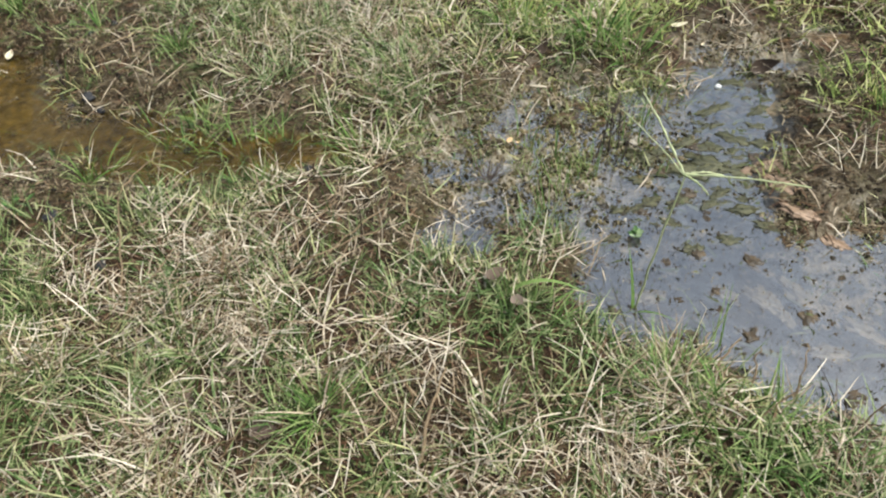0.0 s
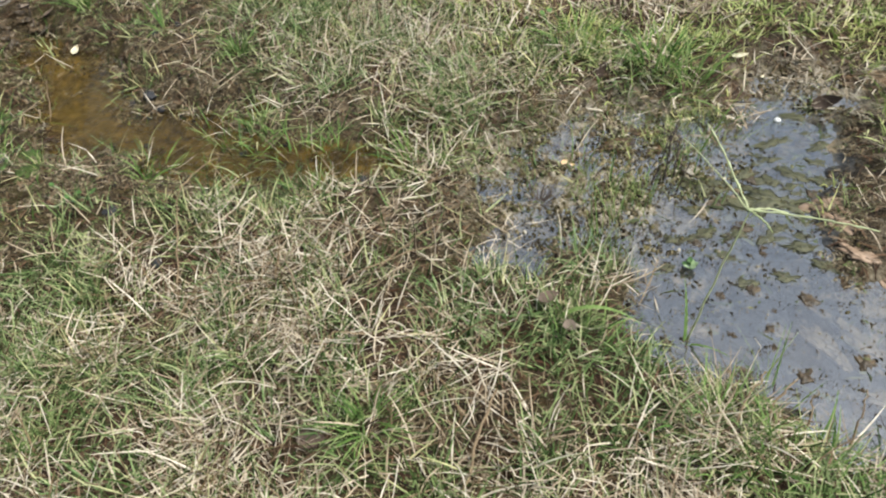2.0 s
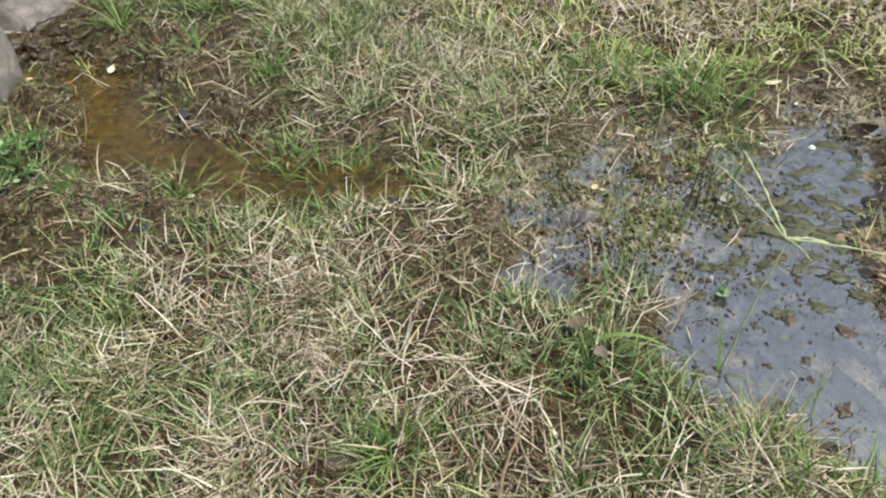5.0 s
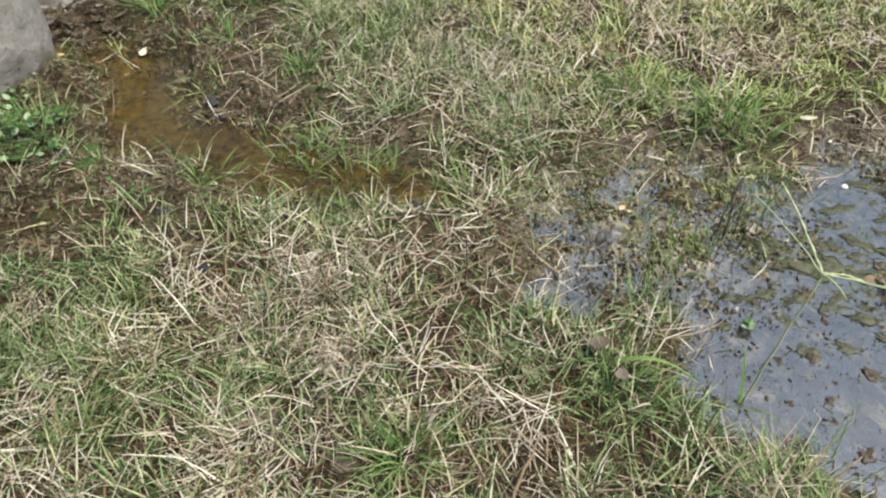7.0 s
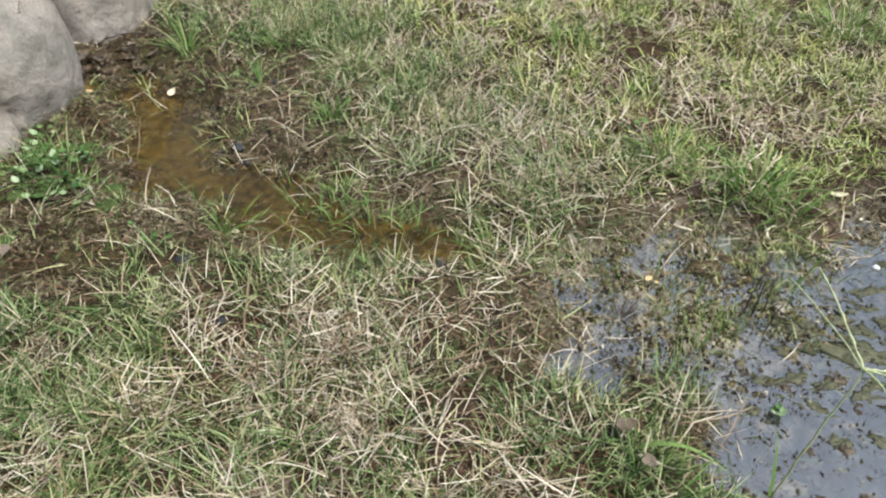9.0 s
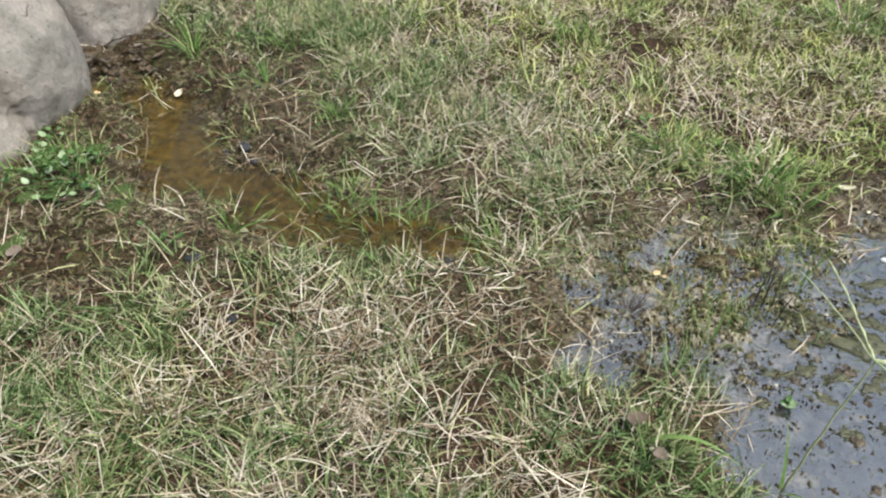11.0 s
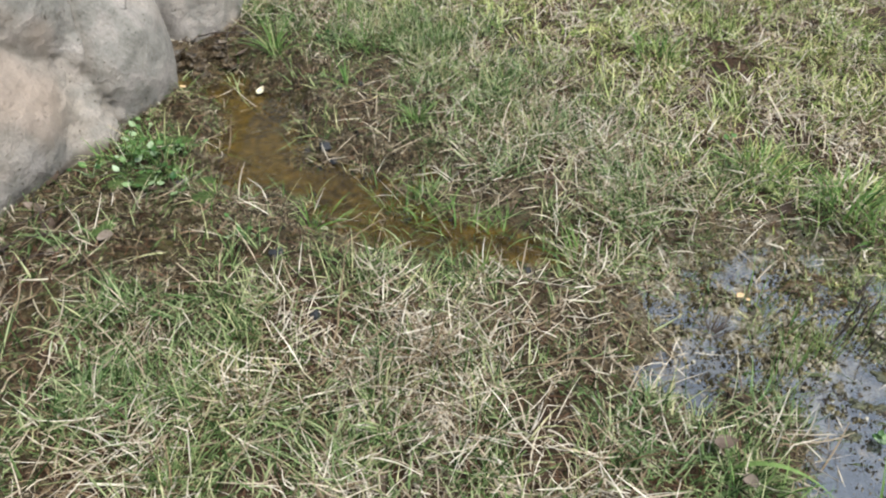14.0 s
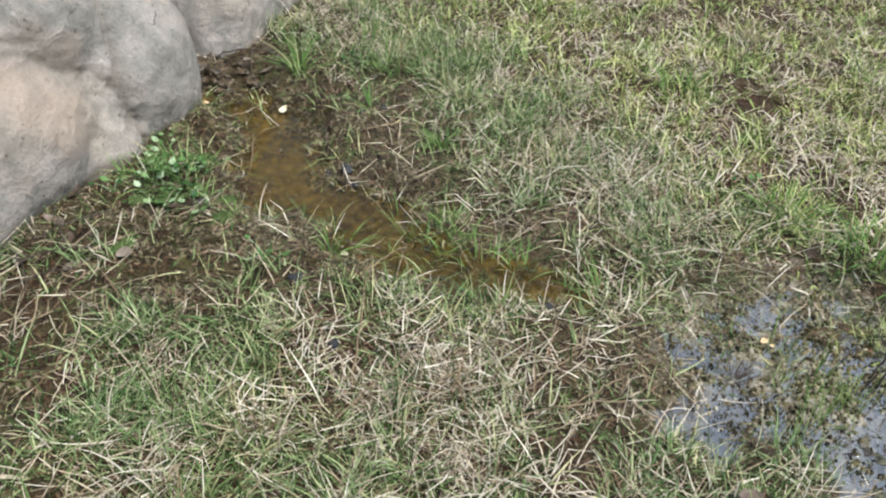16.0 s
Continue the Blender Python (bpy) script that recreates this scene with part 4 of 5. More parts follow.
def blade_set(name, count, rises, droops, slim, segments=5):
    """A few shared blades, one metre long, leaning along +x from their root."""
    made = []
    for k in range(count):
        rise, droop, bend, roll = rng.uniform(*rises), rng.uniform(*droops), rng.normal(0, 0.3), rng.normal(0, 0.35)
        width = rng.uniform(*slim)
        pos, rows = Vector((0, 0, 0)), []
        for i in range(segments + 1):
            t = i / segments
            e, a = rise - droop * t, bend * t
            way = Vector((math.cos(e) * math.cos(a), math.cos(e) * math.sin(a), math.sin(e)))
            flat = Vector((-math.sin(a), math.cos(a), 0))
            side = flat * math.cos(roll) + way.cross(flat) * math.sin(roll)
            w = width * 0.5 * max(0.12, 1 - t ** 1.7)
            rows += [pos - side * w, pos + way.cross(side) * w * 0.35, pos + side * w]
            pos = pos + way / segments
        quads = [(3 * i + j, 3 * i + j + 1, 3 * i + j + 4, 3 * i + j + 3) for i in range(segments) for j in range(2)]
        made.append(grid_mesh(name, np.array([tuple(v) for v in rows]), np.array(quads)))
    return made


LUSH_BLADES = blade_set("blade", 24, (0.5, 1.4), (0.2, 1.3), (0.028, 0.048))
DRY_BLADES = blade_set("straw", 24, (0.08, 0.7), (0.05, 0.6), (0.014, 0.027))
RUSH_BLADES = blade_set("stem", 12, (1.1, 1.55), (0.0, 0.4), (0.016, 0.03))


def tuft(x, y, count, radius, shortest, longest, blades, material, label, group, name, category="grass tuft"):
    """Blades that splay from one foot, each a piece of its own."""
    ob = thing(name, x, y, float(land(x, y)), label, category, group)
    for me in blades:
        if not me.materials:
            me.materials.append(material)
    for k in range(count):
        a, r = rng.uniform(0, 2 * math.pi), radius * math.sqrt(rng.rand())
        bx, by = r * math.cos(a), r * math.sin(a)
        piece = new(blades[0].name.split(".")[0], blades[rng.randint(len(blades))])
        piece.parent = ob
        size = rng.uniform(shortest, longest)
        piece.matrix_basis = pose(bx, by, float(land(x + bx, y + by)) - ob.location.z - 0.003, 0, 0, math.degrees(a + rng.normal(0, 0.6))) @ Matrix.Scale(size, 4)
    return ob


# x, y, blades, radius, longest
RUNNEL_TUFTS = [(-1.08, 1.58, 60, 0.02, 0.11), (-1.7, 1.72, 45, 0.02, 0.18), (-1.16, 1.88, 50, 0.025, 0.12), (-0.9, 1.32, 26, 0.02, 0.09),
                (-1.53, 1.05, 60, 0.07, 0.12), (-1.6, 1.0, 40, 0.05, 0.1), (-1.42, 1.02, 30, 0.05, 0.09), (-0.93, 0.5, 40, 0.07, 0.09),
                (-1.32, 1.03, 22, 0.015, 0.09), (-1.36, 1.64, 20, 0.012, 0.14), (-0.66, 1.11, 26, 0.05, 0.1), (-1.06, 1.07, 26, 0.02, 0.1),
                (-0.95, 1.22, 9, 0.05, 0.08), (-0.78, 1.16, 10, 0.06, 0.09), (-0.66, 1.31, 12, 0.05, 0.09), (-1.2, 1.1, 12, 0.04, 0.08), (-1.45, 1.9, 34, 0.06, 0.14),
                (-0.62, 2.35, 70, 0.06, 0.13), (-1.6, 1.97, 26, 0.05, 0.13),
                (-1.0, 1.3, 16, 0.05, 0.1), (-0.9, 1.22, 16, 0.06, 0.1), (-0.82, 1.27, 20, 0.06, 0.11), (-0.74, 1.25, 18, 0.06, 0.11), (-0.68, 1.28, 14, 0.05, 0.1), (-0.86, 1.36, 16, 0.05, 0.1), (-1.07, 1.12, 14, 0.05, 0.11)]
SHORE_TUFTS = [(0.03, 1.8, 90, 0.06, 0.17), (0.11, 1.73, 50, 0.04, 0.15), (-0.07, 1.82, 22, 0.05, 0.11), (0.36, 0.72, 70, 0.08, 0.12), (0.46, 0.66, 60, 0.06, 0.1),
               (0.22, 0.74, 50, 0.07, 0.12), (0.66, 1.54, 18, 0.04, 0.1), (-0.32, 0.61, 60, 0.03, 0.11), (-0.01, 0.86, 24, 0.05, 0.1), (-0.46, 1.3, 36, 0.06, 0.13),
               (-0.2, 1.83, 80, 0.06, 0.14), (0.2, 2.95, 110, 0.1, 0.17)]
for tx, ty, many, wide, tall in RUNNEL_TUFTS + SHORE_TUFTS:
    tuft(tx, ty, many, wide, tall * 0.45, tall, LUSH_BLADES, LUSH, "fresh green grass tuft with long arching blades", "grass tufts", "grass_tuft")
NEAR_STRAW = [(-0.52, 0.62, 150, 0.12, 0.095), (-0.42, 0.69, 100, 0.1, 0.09), (-0.5, 0.97, 16, 0.12, 0.12), (-0.34, 0.94, 14, 0.1, 0.12), (-0.65, 0.5, 90, 0.1, 0.09)]
FAR_STRAW = [(0.5, 1.78, 40, 0.05, 0.17), (0.46, 1.92, 60, 0.07, 0.16), (-0.85, 1.55, 50, 0.06, 0.13), (-0.9, 1.27, 14, 0.07, 0.11), (-0.72, 1.22, 18, 0.07, 0.12),
             (-1.05, 1.3, 12, 0.05, 0.09), (-1.12, 1.1, 14, 0.06, 0.1), (-0.3, 2.1, 60, 0.1, 0.15), (-0.05, 2.0, 50, 0.08, 0.15), (-0.62, 1.7, 50, 0.08, 0.13),
             (0.6, 1.32, 30, 0.06, 0.12), (0.62, 1.58, 34, 0.05, 0.12), (0.6, 1.44, 16, 0.04, 0.1), (0.66, 1.2, 20, 0.05, 0.1)]
for tx, ty, many, wide, tall in NEAR_STRAW + FAR_STRAW:
    tuft(tx, ty, many, wide, tall * 0.4, tall, DRY_BLADES, STRAW_PIECE, "collapsed tuft of pale dead straw", "straw tufts", "straw_tuft")
for tx, ty, many, tall in [(-0.02, 1.16, 16, 0.14), (0.0, 1.24, 18, 0.15), (-0.03, 1.32, 14, 0.13), (0.05, 1.34, 7, 0.1), (0.03, 1.08, 8, 0.08), (0.12, 1.42, 5, 0.14),
                           (0.07, 0.97, 8, 0.09), (0.15, 1.5, 6, 0.2), (0.3, 0.87, 14, 0.14), (-0.1, 1.4, 10, 0.12), (0.04, 1.3, 14, 0.09), (-0.2, 1.32, 12, 0.1)]:
    tuft(tx, ty, many, 0.03, tall * 0.4, tall, RUSH_BLADES, LUSH, "thin green stems standing in puddle water", "rush tufts", "rush_tuft")


ROOT_BLADES = blade_set("root", 12, (0.0, 0.5), (0.0, 0.4), (0.025, 0.05))
for tx, ty, many, tall in [(-1.6, 0.79, 40, 0.13), (-1.53, 0.68, 34, 0.12), (-1.66, 0.9, 26, 0.1), (-1.46, 0.58, 24, 0.12), (-1.93, 1.63, 26, 0.12), (-1.86, 1.72, 20, 0.11), (-1.98, 1.56, 18, 0.1)]:
    tuft(tx, ty, many, 0.06, tall * 0.4, tall, ROOT_BLADES, ROOTS, "heap of dead brown roots against a boulder", "dead roots", "dead_roots", "dead plant")
SPRIG_BLADES = blade_set("stem", 8, (0.2, 1.2), (0.0, 0.5), (0.05, 0.11))
for tx, ty, many, tall in [(-0.17, 1.25, 14, 0.08), (0.0, 1.47, 12, 0.06), (0.04, 1.19, 7, 0.05), (0.08, 1.52, 8, 0.07), (0.42, 1.76, 10, 0.07), (0.17, 1.0, 7, 0.05)]:
    tuft(tx, ty, many, 0.012, tall * 0.5, tall, SPRIG_BLADES, BARK, "dead dark brown sprig standing in the bog", "dead sprigs", "dead_sprig", "dead plant")


def tube(points, radii, sides=7):
    """A bent, tapering stem."""
    bm = bmesh.new()
    rings = []
    pts = [Vector(p) for p in points]
    for i, (p, r) in enumerate(zip(pts, radii)):
        way = (pts[min(i + 1, len(pts) - 1)] - pts[max(i - 1, 0)]).normalized()
        side = way.orthogonal().normalized()
        other = way.cross(side)
        rings.append([bm.verts.new(p + (side * math.cos(k * 2 * math.pi / sides) + other * math.sin(k * 2 * math.pi / sides)) * r) for k in range(sides)])
    for a, b in zip(rings, rings[1:]):
        for k in range(sides):
            bm.faces.new((a[k], a[(k + 1) % sides], b[(k + 1) % sides], b[k]))
    bm.faces.new(rings[0][::-1])
    bm.faces.new(rings[-1])
    return bm


def curve_points(a, b, sag, steps, wobble=0.0):
    a, b = Vector(a), Vector(b)
    return [a.lerp(b, t) + Vector((wobble * rng.normal(), wobble * rng.normal(), sag * 4 * t * (1 - t))) for t in np.linspace(0, 1, steps)]


def leaf_mesh(name, length, width, curl=0.25, fold=0.2, thick=0.0006, point=0.8):
    """A leaf lying along +x from its stalk: rounded blade, raised sides, curled tip, a little thickness."""
    bm = bmesh.new()
    rows = []
    n, m = 8, 5
    for side in (1, -1):
        grid = []
        for i in range(n + 1):
            t = i / n
            w = width * 0.5 * math.sin(math.pi * min(1, 0.04 + 0.96 * t) ** point) ** 0.75 if 0 < i < n else width * 0.03
            line = []
            for j in range(m):
                u = j / (m - 1) * 2 - 1
                z = length * (curl * (t - 0.35) ** 2) + fold * abs(u) * w + side * thick
                line.append(bm.verts.new((t * length, u * w, z)))
            grid.append(line)
        for i in range(n):
            for j in range(m - 1):
                q = (grid[i][j], grid[i + 1][j], grid[i + 1][j + 1], grid[i][j + 1])
                bm.faces.new(q if side > 0 else q[::-1])
        rows.append(grid)
    bmesh.ops.remove_doubles(bm, verts=bm.verts, dist=1e-5)
    for f in bm.faces:
        f.smooth = True
    me = bpy.data.meshes.new(name)
    bm.to_mesh(me)
    bm.free()
    return me


def finger_grass():
    """A seed head: four spikes splayed from the top of one leaning stalk."""
    foot, top = Vector((0.165, 0.95, -0.07)), Vector((0.206, 1.037, 0.215))
    ob = thing("finger_grass", *foot, "pale green grass seed head on a leaning stalk", "grass")
    part("stalk", tube([p - foot for p in curve_points(foot, top, 0.0, 9, 0.002)], np.linspace(0.0022, 0.0014, 9)), STALK, ob)
    for tip, r in (((0.131, 1.245, 0.222), 0.003), ((0.405, 1.048, 0.205), 0.0026), ((0.092, 1.215, 0.205), 0.0008), ((0.272, 1.062, 0.20), 0.0026), ((0.248, 1.016, 0.195), 0.0024)):
        pts = curve_points(top, Vector(tip), 0.006, 14, 0.0006)
        radii = [0.72 * r * (0.55 + 0.45 * math.sin(i * 2.4)) * (1 - 0.55 * i / 13) + 0.0009 for i in range(14)]
        part("spike", tube([p - foot for p in pts], radii), SPIKE, ob)
    blade = ribbons("leaf_blade", np.array([[0.165, 0.95, -0.06], [0.168, 0.952, -0.06]]), np.array([1.9, -0.6]), np.array([0.13, 0.1]), np.array([1.2, 0.9]), np.array([0.6, 0.8]), np.array([0.007, 0.006]), 6)
    blade.transform(Matrix.Translation(-foot))
    part("leaf_blade", blade, LUSH, ob)


finger_grass()

ROUND_LEAVES = [leaf_mesh("leaf", l, w, 0.3, 0.15, point=0.9) for l, w in ((0.017, 0.013), (0.012, 0.01), (0.021, 0.015))]


def weed(x, y, leaves, spread, label="low weed with small round pale green leaves", group="weeds by the boulder"):
    """A low herb: short stems from one root, a rounded leaf at the end of each."""
    z = float(land(x, y))
    ob = thing("weed", x, y, z, label, "weed", group)
    for k in range(max(3, round(leaves * 0.8))):
        a, r = rng.uniform(0, 2 * math.pi), spread * (0.25 + 0.75 * rng.rand())
        end = Vector((r * math.cos(a), r * math.sin(a), rng.uniform(0.008, 0.036)))
        stem = part("stem", tube(curve_points((0, 0, -0.004), end, 0.008, 5), [0.0011] * 5, 5), WEED, ob)
        leaf = part("leaf", ROUND_LEAVES[rng.randint(3)], WEED, stem)
        leaf.matrix_basis = Matrix.Translation(end) @ pose(0, 0, 0, rng.uniform(-25, 25), rng.uniform(-30, 10), math.degrees(a) + rng.uniform(-40, 40))


for wx, wy, many, spread in [(-1.55, 1.07, 12, 0.06), (-1.48, 1.03, 12, 0.06), (-1.62, 1.0, 10, 0.06), (-1.43, 1.06, 9, 0.05), (-1.64, 1.12, 7, 0.05), (-1.54, 0.97, 10, 0.055),
                             (-1.70, 1.16, 5, 0.04), (-1.5, 1.13, 8, 0.05), (-1.6, 0.92, 5, 0.04), (-1.38, 0.98, 5, 0.04), (-1.58, 1.03, 14, 0.07), (-1.46, 0.97, 9, 0.05), (-1.66, 1.06, 8, 0.05), (-1.52, 1.09, 12, 0.06)]:
    weed(wx, wy, many, spread)
for wx, wy, many in [(-1.15, 0.95, 5), (-1.1, 0.92, 3), (-0.30, 1.9, 3), (-1.62, 1.85, 4)]:
    weed(wx, wy, many, 0.04, "small weed seedling with pale round leaves", "weed seedlings")


def water_weed(x, y):
    ob = thing("water_weed", x, y, PUDDLE_Z, "small pale rosette of floating weed", "weed")
    for k in range(11):
        leaf = part("leaf", ROUND_LEAVES[1], WEED, ob)
        leaf.matrix_basis = pose(0.004 * math.cos(k * 0.8), 0.004 * math.sin(k * 0.8), 0.004 + 0.001 * k, 0, -20 - 6 * (k % 3), k * 45 + 10 * (k % 2)) @ Matrix.Scale(0.85 + 0.2 * (k % 3), 4)


water_weed(0.157, 1.134)


# ---- fallen leaves, stones, clods ----
def fallen_leaf(x, y, length, width, turn, material, label, tilt=(0, -6), z=None, group="fallen leaves", curl=0.35):
    z = float(max(land(x, y), PUDDLE_Z if x > -0.36 else BROWN_Z)) if z is None else z
    ob = part("fallen_leaf", leaf_mesh("fallen_leaf", length, width, curl, 0.3), material)
    ob.matrix_basis = Matrix.Translation((x, y, z + 0.005)) @ pose(0, 0, 0, tilt[0], tilt[1], turn)
    return tagged(ob, label, "leaf", group)


fallen_leaf(-1.6, 1.51, 0.034, 0.02, 95, CREAM, "pale cream fallen leaf on wet mud", (10, -12))
fallen_leaf(-1.815, 1.395, 0.034, 0.024, 20, YELLOW, "orange-yellow fallen leaf beside the boulder")
fallen_leaf(-0.146, 1.378, 0.017, 0.013, 30, YELLOW, "bright yellow fallen leaf in shallow water", (8, -14))
fallen_leaf(-0.124, 1.39, 0.012, 0.01, -50, YELLOW, "small bright yellow leaf scrap in shallow water")
fallen_leaf(0.205, 1.865, 0.042, 0.02, 10, CREAM, "pale cream fallen leaf at the puddle edge")
fallen_leaf(0.29, 1.85, 0.012, 0.008, 60, CREAM, "small cream leaf scrap at the puddle edge")
fallen_leaf(-1.045, 1.09, 0.02, 0.014, 0, CREAM, "tiny pale leaf scrap on brown mud")
for lx, ly, ll, lw, turn in [(-1.91, 2.05, 0.07, 0.035, 40), (-1.95, 1.60, 0.06, 0.035, 100), (-1.88, 1.63, 0.05, 0.03, 20), (-1.82, 1.68, 0.055, 0.03, 160), (-1.9, 1.55, 0.05, 0.03, 230),
                             (-0.67, 1.53, 0.04, 0.018, -20), (-1.47, 0.68, 0.06, 0.034, 70), (-1.42, 0.78, 0.05, 0.03, 10),
                             (-1.52, 0.72, 0.06, 0.03, 130), (-0.42, 0.55, 0.05, 0.03, 15), (-0.55, 0.56, 0.04, 0.03, 80), (-1.78, 1.62, 0.05, 0.028, 60), (-1.6, 0.78, 0.05, 0.025, 200), (-1.5, 1.01, 0.04, 0.026, 20), (-1.43, 0.98, 0.045, 0.03, 250), (-1.66, 0.84, 0.05, 0.03, 110), (-1.58, 0.66, 0.055, 0.03, 330)]:
    fallen_leaf(lx, ly, ll, lw, turn, DEADLEAF, "withered brown fallen leaf, curled at the edge", (rng.uniform(-15, 15), rng.uniform(-15, 5)))


for lx, ly, lz, ll, lw, turn in [(-0.105, 0.915, 0.024, 0.038, 0.024, 30), (-0.05, 0.875, 0.03, 0.03, 0.022, -40)]:
    fallen_leaf(lx, ly, ll, lw, turn, PALELEAF, "withered greyish tan leaf lying on the grass", (8, -8), lz)


def lump(name, size, seed, flat=0.7, detail=3, rough=0.3, ragged=0.0):
    bm = bmesh.new()
    bmesh.ops.create_icosphere(bm, subdivisions=detail, radius=1)
    for v in bm.verts:
        c = v.co.copy()
        k = 1 + rough * noise.noise(c * 1.6 + Vector((seed, 0, 0))) + rough * 0.5 * noise.noise(c * 4 + Vector((0, seed, 0))) + ragged * noise.noise(c * 9 + Vector((0, 0, seed)))
        v.co = Vector((c.x * k * size, c.y * k * size * 0.8, c.z * k * size * flat))
    return bm


for px, py, size in [(-0.86, 0.83, 0.014), (-1.04, 0.93, 0.018), (-1.235, 1.36, 0.02), (-1.19, 1.335, 0.013), (-1.28, 1.34, 0.012), (-1.33, 1.67, 0.017), (-1.04, 2.15, 0.024), (-1.36, 1.6, 0.013),
                     (-1.21, 1.31, 0.01), (-1.43, 1.03, 0.02), (-0.56, 1.19, 0.014), (-0.9, 1.24, 0.012), (-1.17, 1.22, 0.01)]:
    ob = part("pebble", lump("pebble", size * 0.9, px * 9, 0.55, 3, 0.6), DARKSTONE)
    ob.matrix_basis = pose(px, py, float(land(px, py)) + size * 0.1, 0, 0, px * 300)
    tagged(ob, "dark blue-black wet pebble half sunk in mud", "pebble", "dark pebbles")
ob = part("pebble", lump("pebble", 0.008, 4), PALESTONE)
ob.matrix_basis = pose(0.328, 1.675, PUDDLE_Z + 0.003)
tagged(ob, "small white pebble in the puddle", "pebble")

for k, (cx, cy, r) in enumerate(CLODS):
    ob = part("mud_clod", lump("mud_clod", r * 0.7, k * 3.7, 0.3, 4, 0.6, 0.35), CLOD)
    ob.matrix_basis = pose(cx, cy, PUDDLE_Z - r * 0.12, 0, 0, k * 67)
    tagged(ob, "brown wet mud clod just above the water", "mud clod", "clods in the puddle")
small = [lump("mud_clod", 1.0, 11.0 + 5 * k, 0.35, 3, 0.7, 0.4) for k in range(5)]
for k, bm in enumerate(small):
    small[k] = bpy.data.meshes.new("mud_clod")
    for f in bm.faces:
        f.smooth = True
    bm.to_mesh(small[k])
    bm.free()
made = 0
while made < 28:
    cx, cy = rng.uniform(0.08, 0.7), rng.uniform(0.78, 1.3)
    if shores(np.array([cx]), np.array([cy]))[0][0] > -0.025:
        continue
    made += 1
    r = 0.003 + 0.007 * rng.rand() ** 2
    ob = part("mud_clod", small[made % 5], CLOD)
    ob.matrix_basis = pose(cx, cy, PUDDLE_Z - r * 0.15, 0, 0, made * 77) @ Matrix.Scale(r, 4)
    tagged(ob, "small brown mud crumb breaking the water surface", "mud clod", "clods in the puddle")
RUST = plain_material("rusty_mud", (0.13, 0.078, 0.045), (0.44, 0.31, 0.21), 0.4, 34, 0.6, 0.004)
BOGGY = plain_material("boggy_mud", (0.03, 0.018, 0.008), (0.17, 0.105, 0.05), 0.35, 40, 0.6, 0.004)
SANDY = plain_material("sandy_silt", (0.07, 0.058, 0.042), (0.24, 0.19, 0.125), 0.25, 55, 0.5, 0.003)
for k, (cx, cy, r, turn, material, label) in enumerate([
        (0.455, 1.385, 0.05, 10, RUST, "rusty tan mud shelf at the water's edge"), (0.465, 1.315, 0.04, -50, RUST, "pale rusty mud shelf at the water's edge"),
        (0.485, 1.25, 0.028, -20, RUST, "rusty tan mud shelf at the water's edge"), (0.535, 1.19, 0.02, -35, RUST, "rusty tan mud shelf at the water's edge"),
        (0.02, 1.55, 0.03, 0, BOGGY, "rusty brown mud patch in the bog"), (-0.03, 1.49, 0.026, 30, BOGGY, "rusty brown mud patch in the bog"), (0.06, 1.5, 0.022, 70, BOGGY, "rusty brown mud patch in the bog"), (0.56, 1.9, 0.05, 20, BOGGY, "rusty brown mud patch behind the puddle"), (0.63, 1.93, 0.045, -10, BOGGY, "rusty brown mud patch behind the puddle"),
        (0.4, 1.02, 0.026, -40, SANDY, "sandy silt bar just breaking the water"), (0.47, 1.035, 0.032, -50, SANDY, "sandy silt bar just breaking the water"),
        (0.33, 1.02, 0.018, -40, SANDY, "sandy silt bar just breaking the water"), (0.19, 0.99, 0.02, 20, SANDY, "sandy silt bar just breaking the water"),
        (0.43, 0.985, 0.016, -60, SANDY, "sandy silt bar just breaking the water"), (0.5, 0.92, 0.022, 0, SANDY, "sandy silt bar just breaking the water"), (0.56, 0.98, 0.024, -30, SANDY, "sandy silt bar just breaking the water")]):
    ob = part("mud_bar", lump("mud_bar", r, 3.1 * k + 2.2, 0.09, 4, 0.7, 0.4), material)
    level = PUDDLE_Z - 0.001 - r * 0.1 if material is SANDY else max(PUDDLE_Z - r * 0.02, float(land(cx, cy)) + r * 0.02)
    ob.matrix_basis = pose(cx, cy, level, 0, 0, turn) @ Matrix.Diagonal((1.35, 0.8, 1, 1))
    tagged(ob, label, "mud bar", "mud bars in the puddle")

for mx, my, size in [(-1.43, 0.81, 0.035), (-1.56, 1.13, 0.05), (-1.4, 1.07, 0.035), (-1.6, 1.05, 0.03), (-1.48, 1.0, 0.045), (-1.66, 1.1, 0.035), (-1.55, 0.94, 0.03), (-1.33, 1.0, 0.03), (-1.72, 1.05, 0.03)]:
    ob = part("moss_cushion", lump("moss_cushion", size, mx * 5, 0.35, 4, 0.6), MOSS)
    ob.matrix_basis = pose(mx, my, float(land(mx, my)), 0, 0, mx * 200)
    tagged(ob, "dark green moss cushion on wet mud", "moss", "moss cushions")


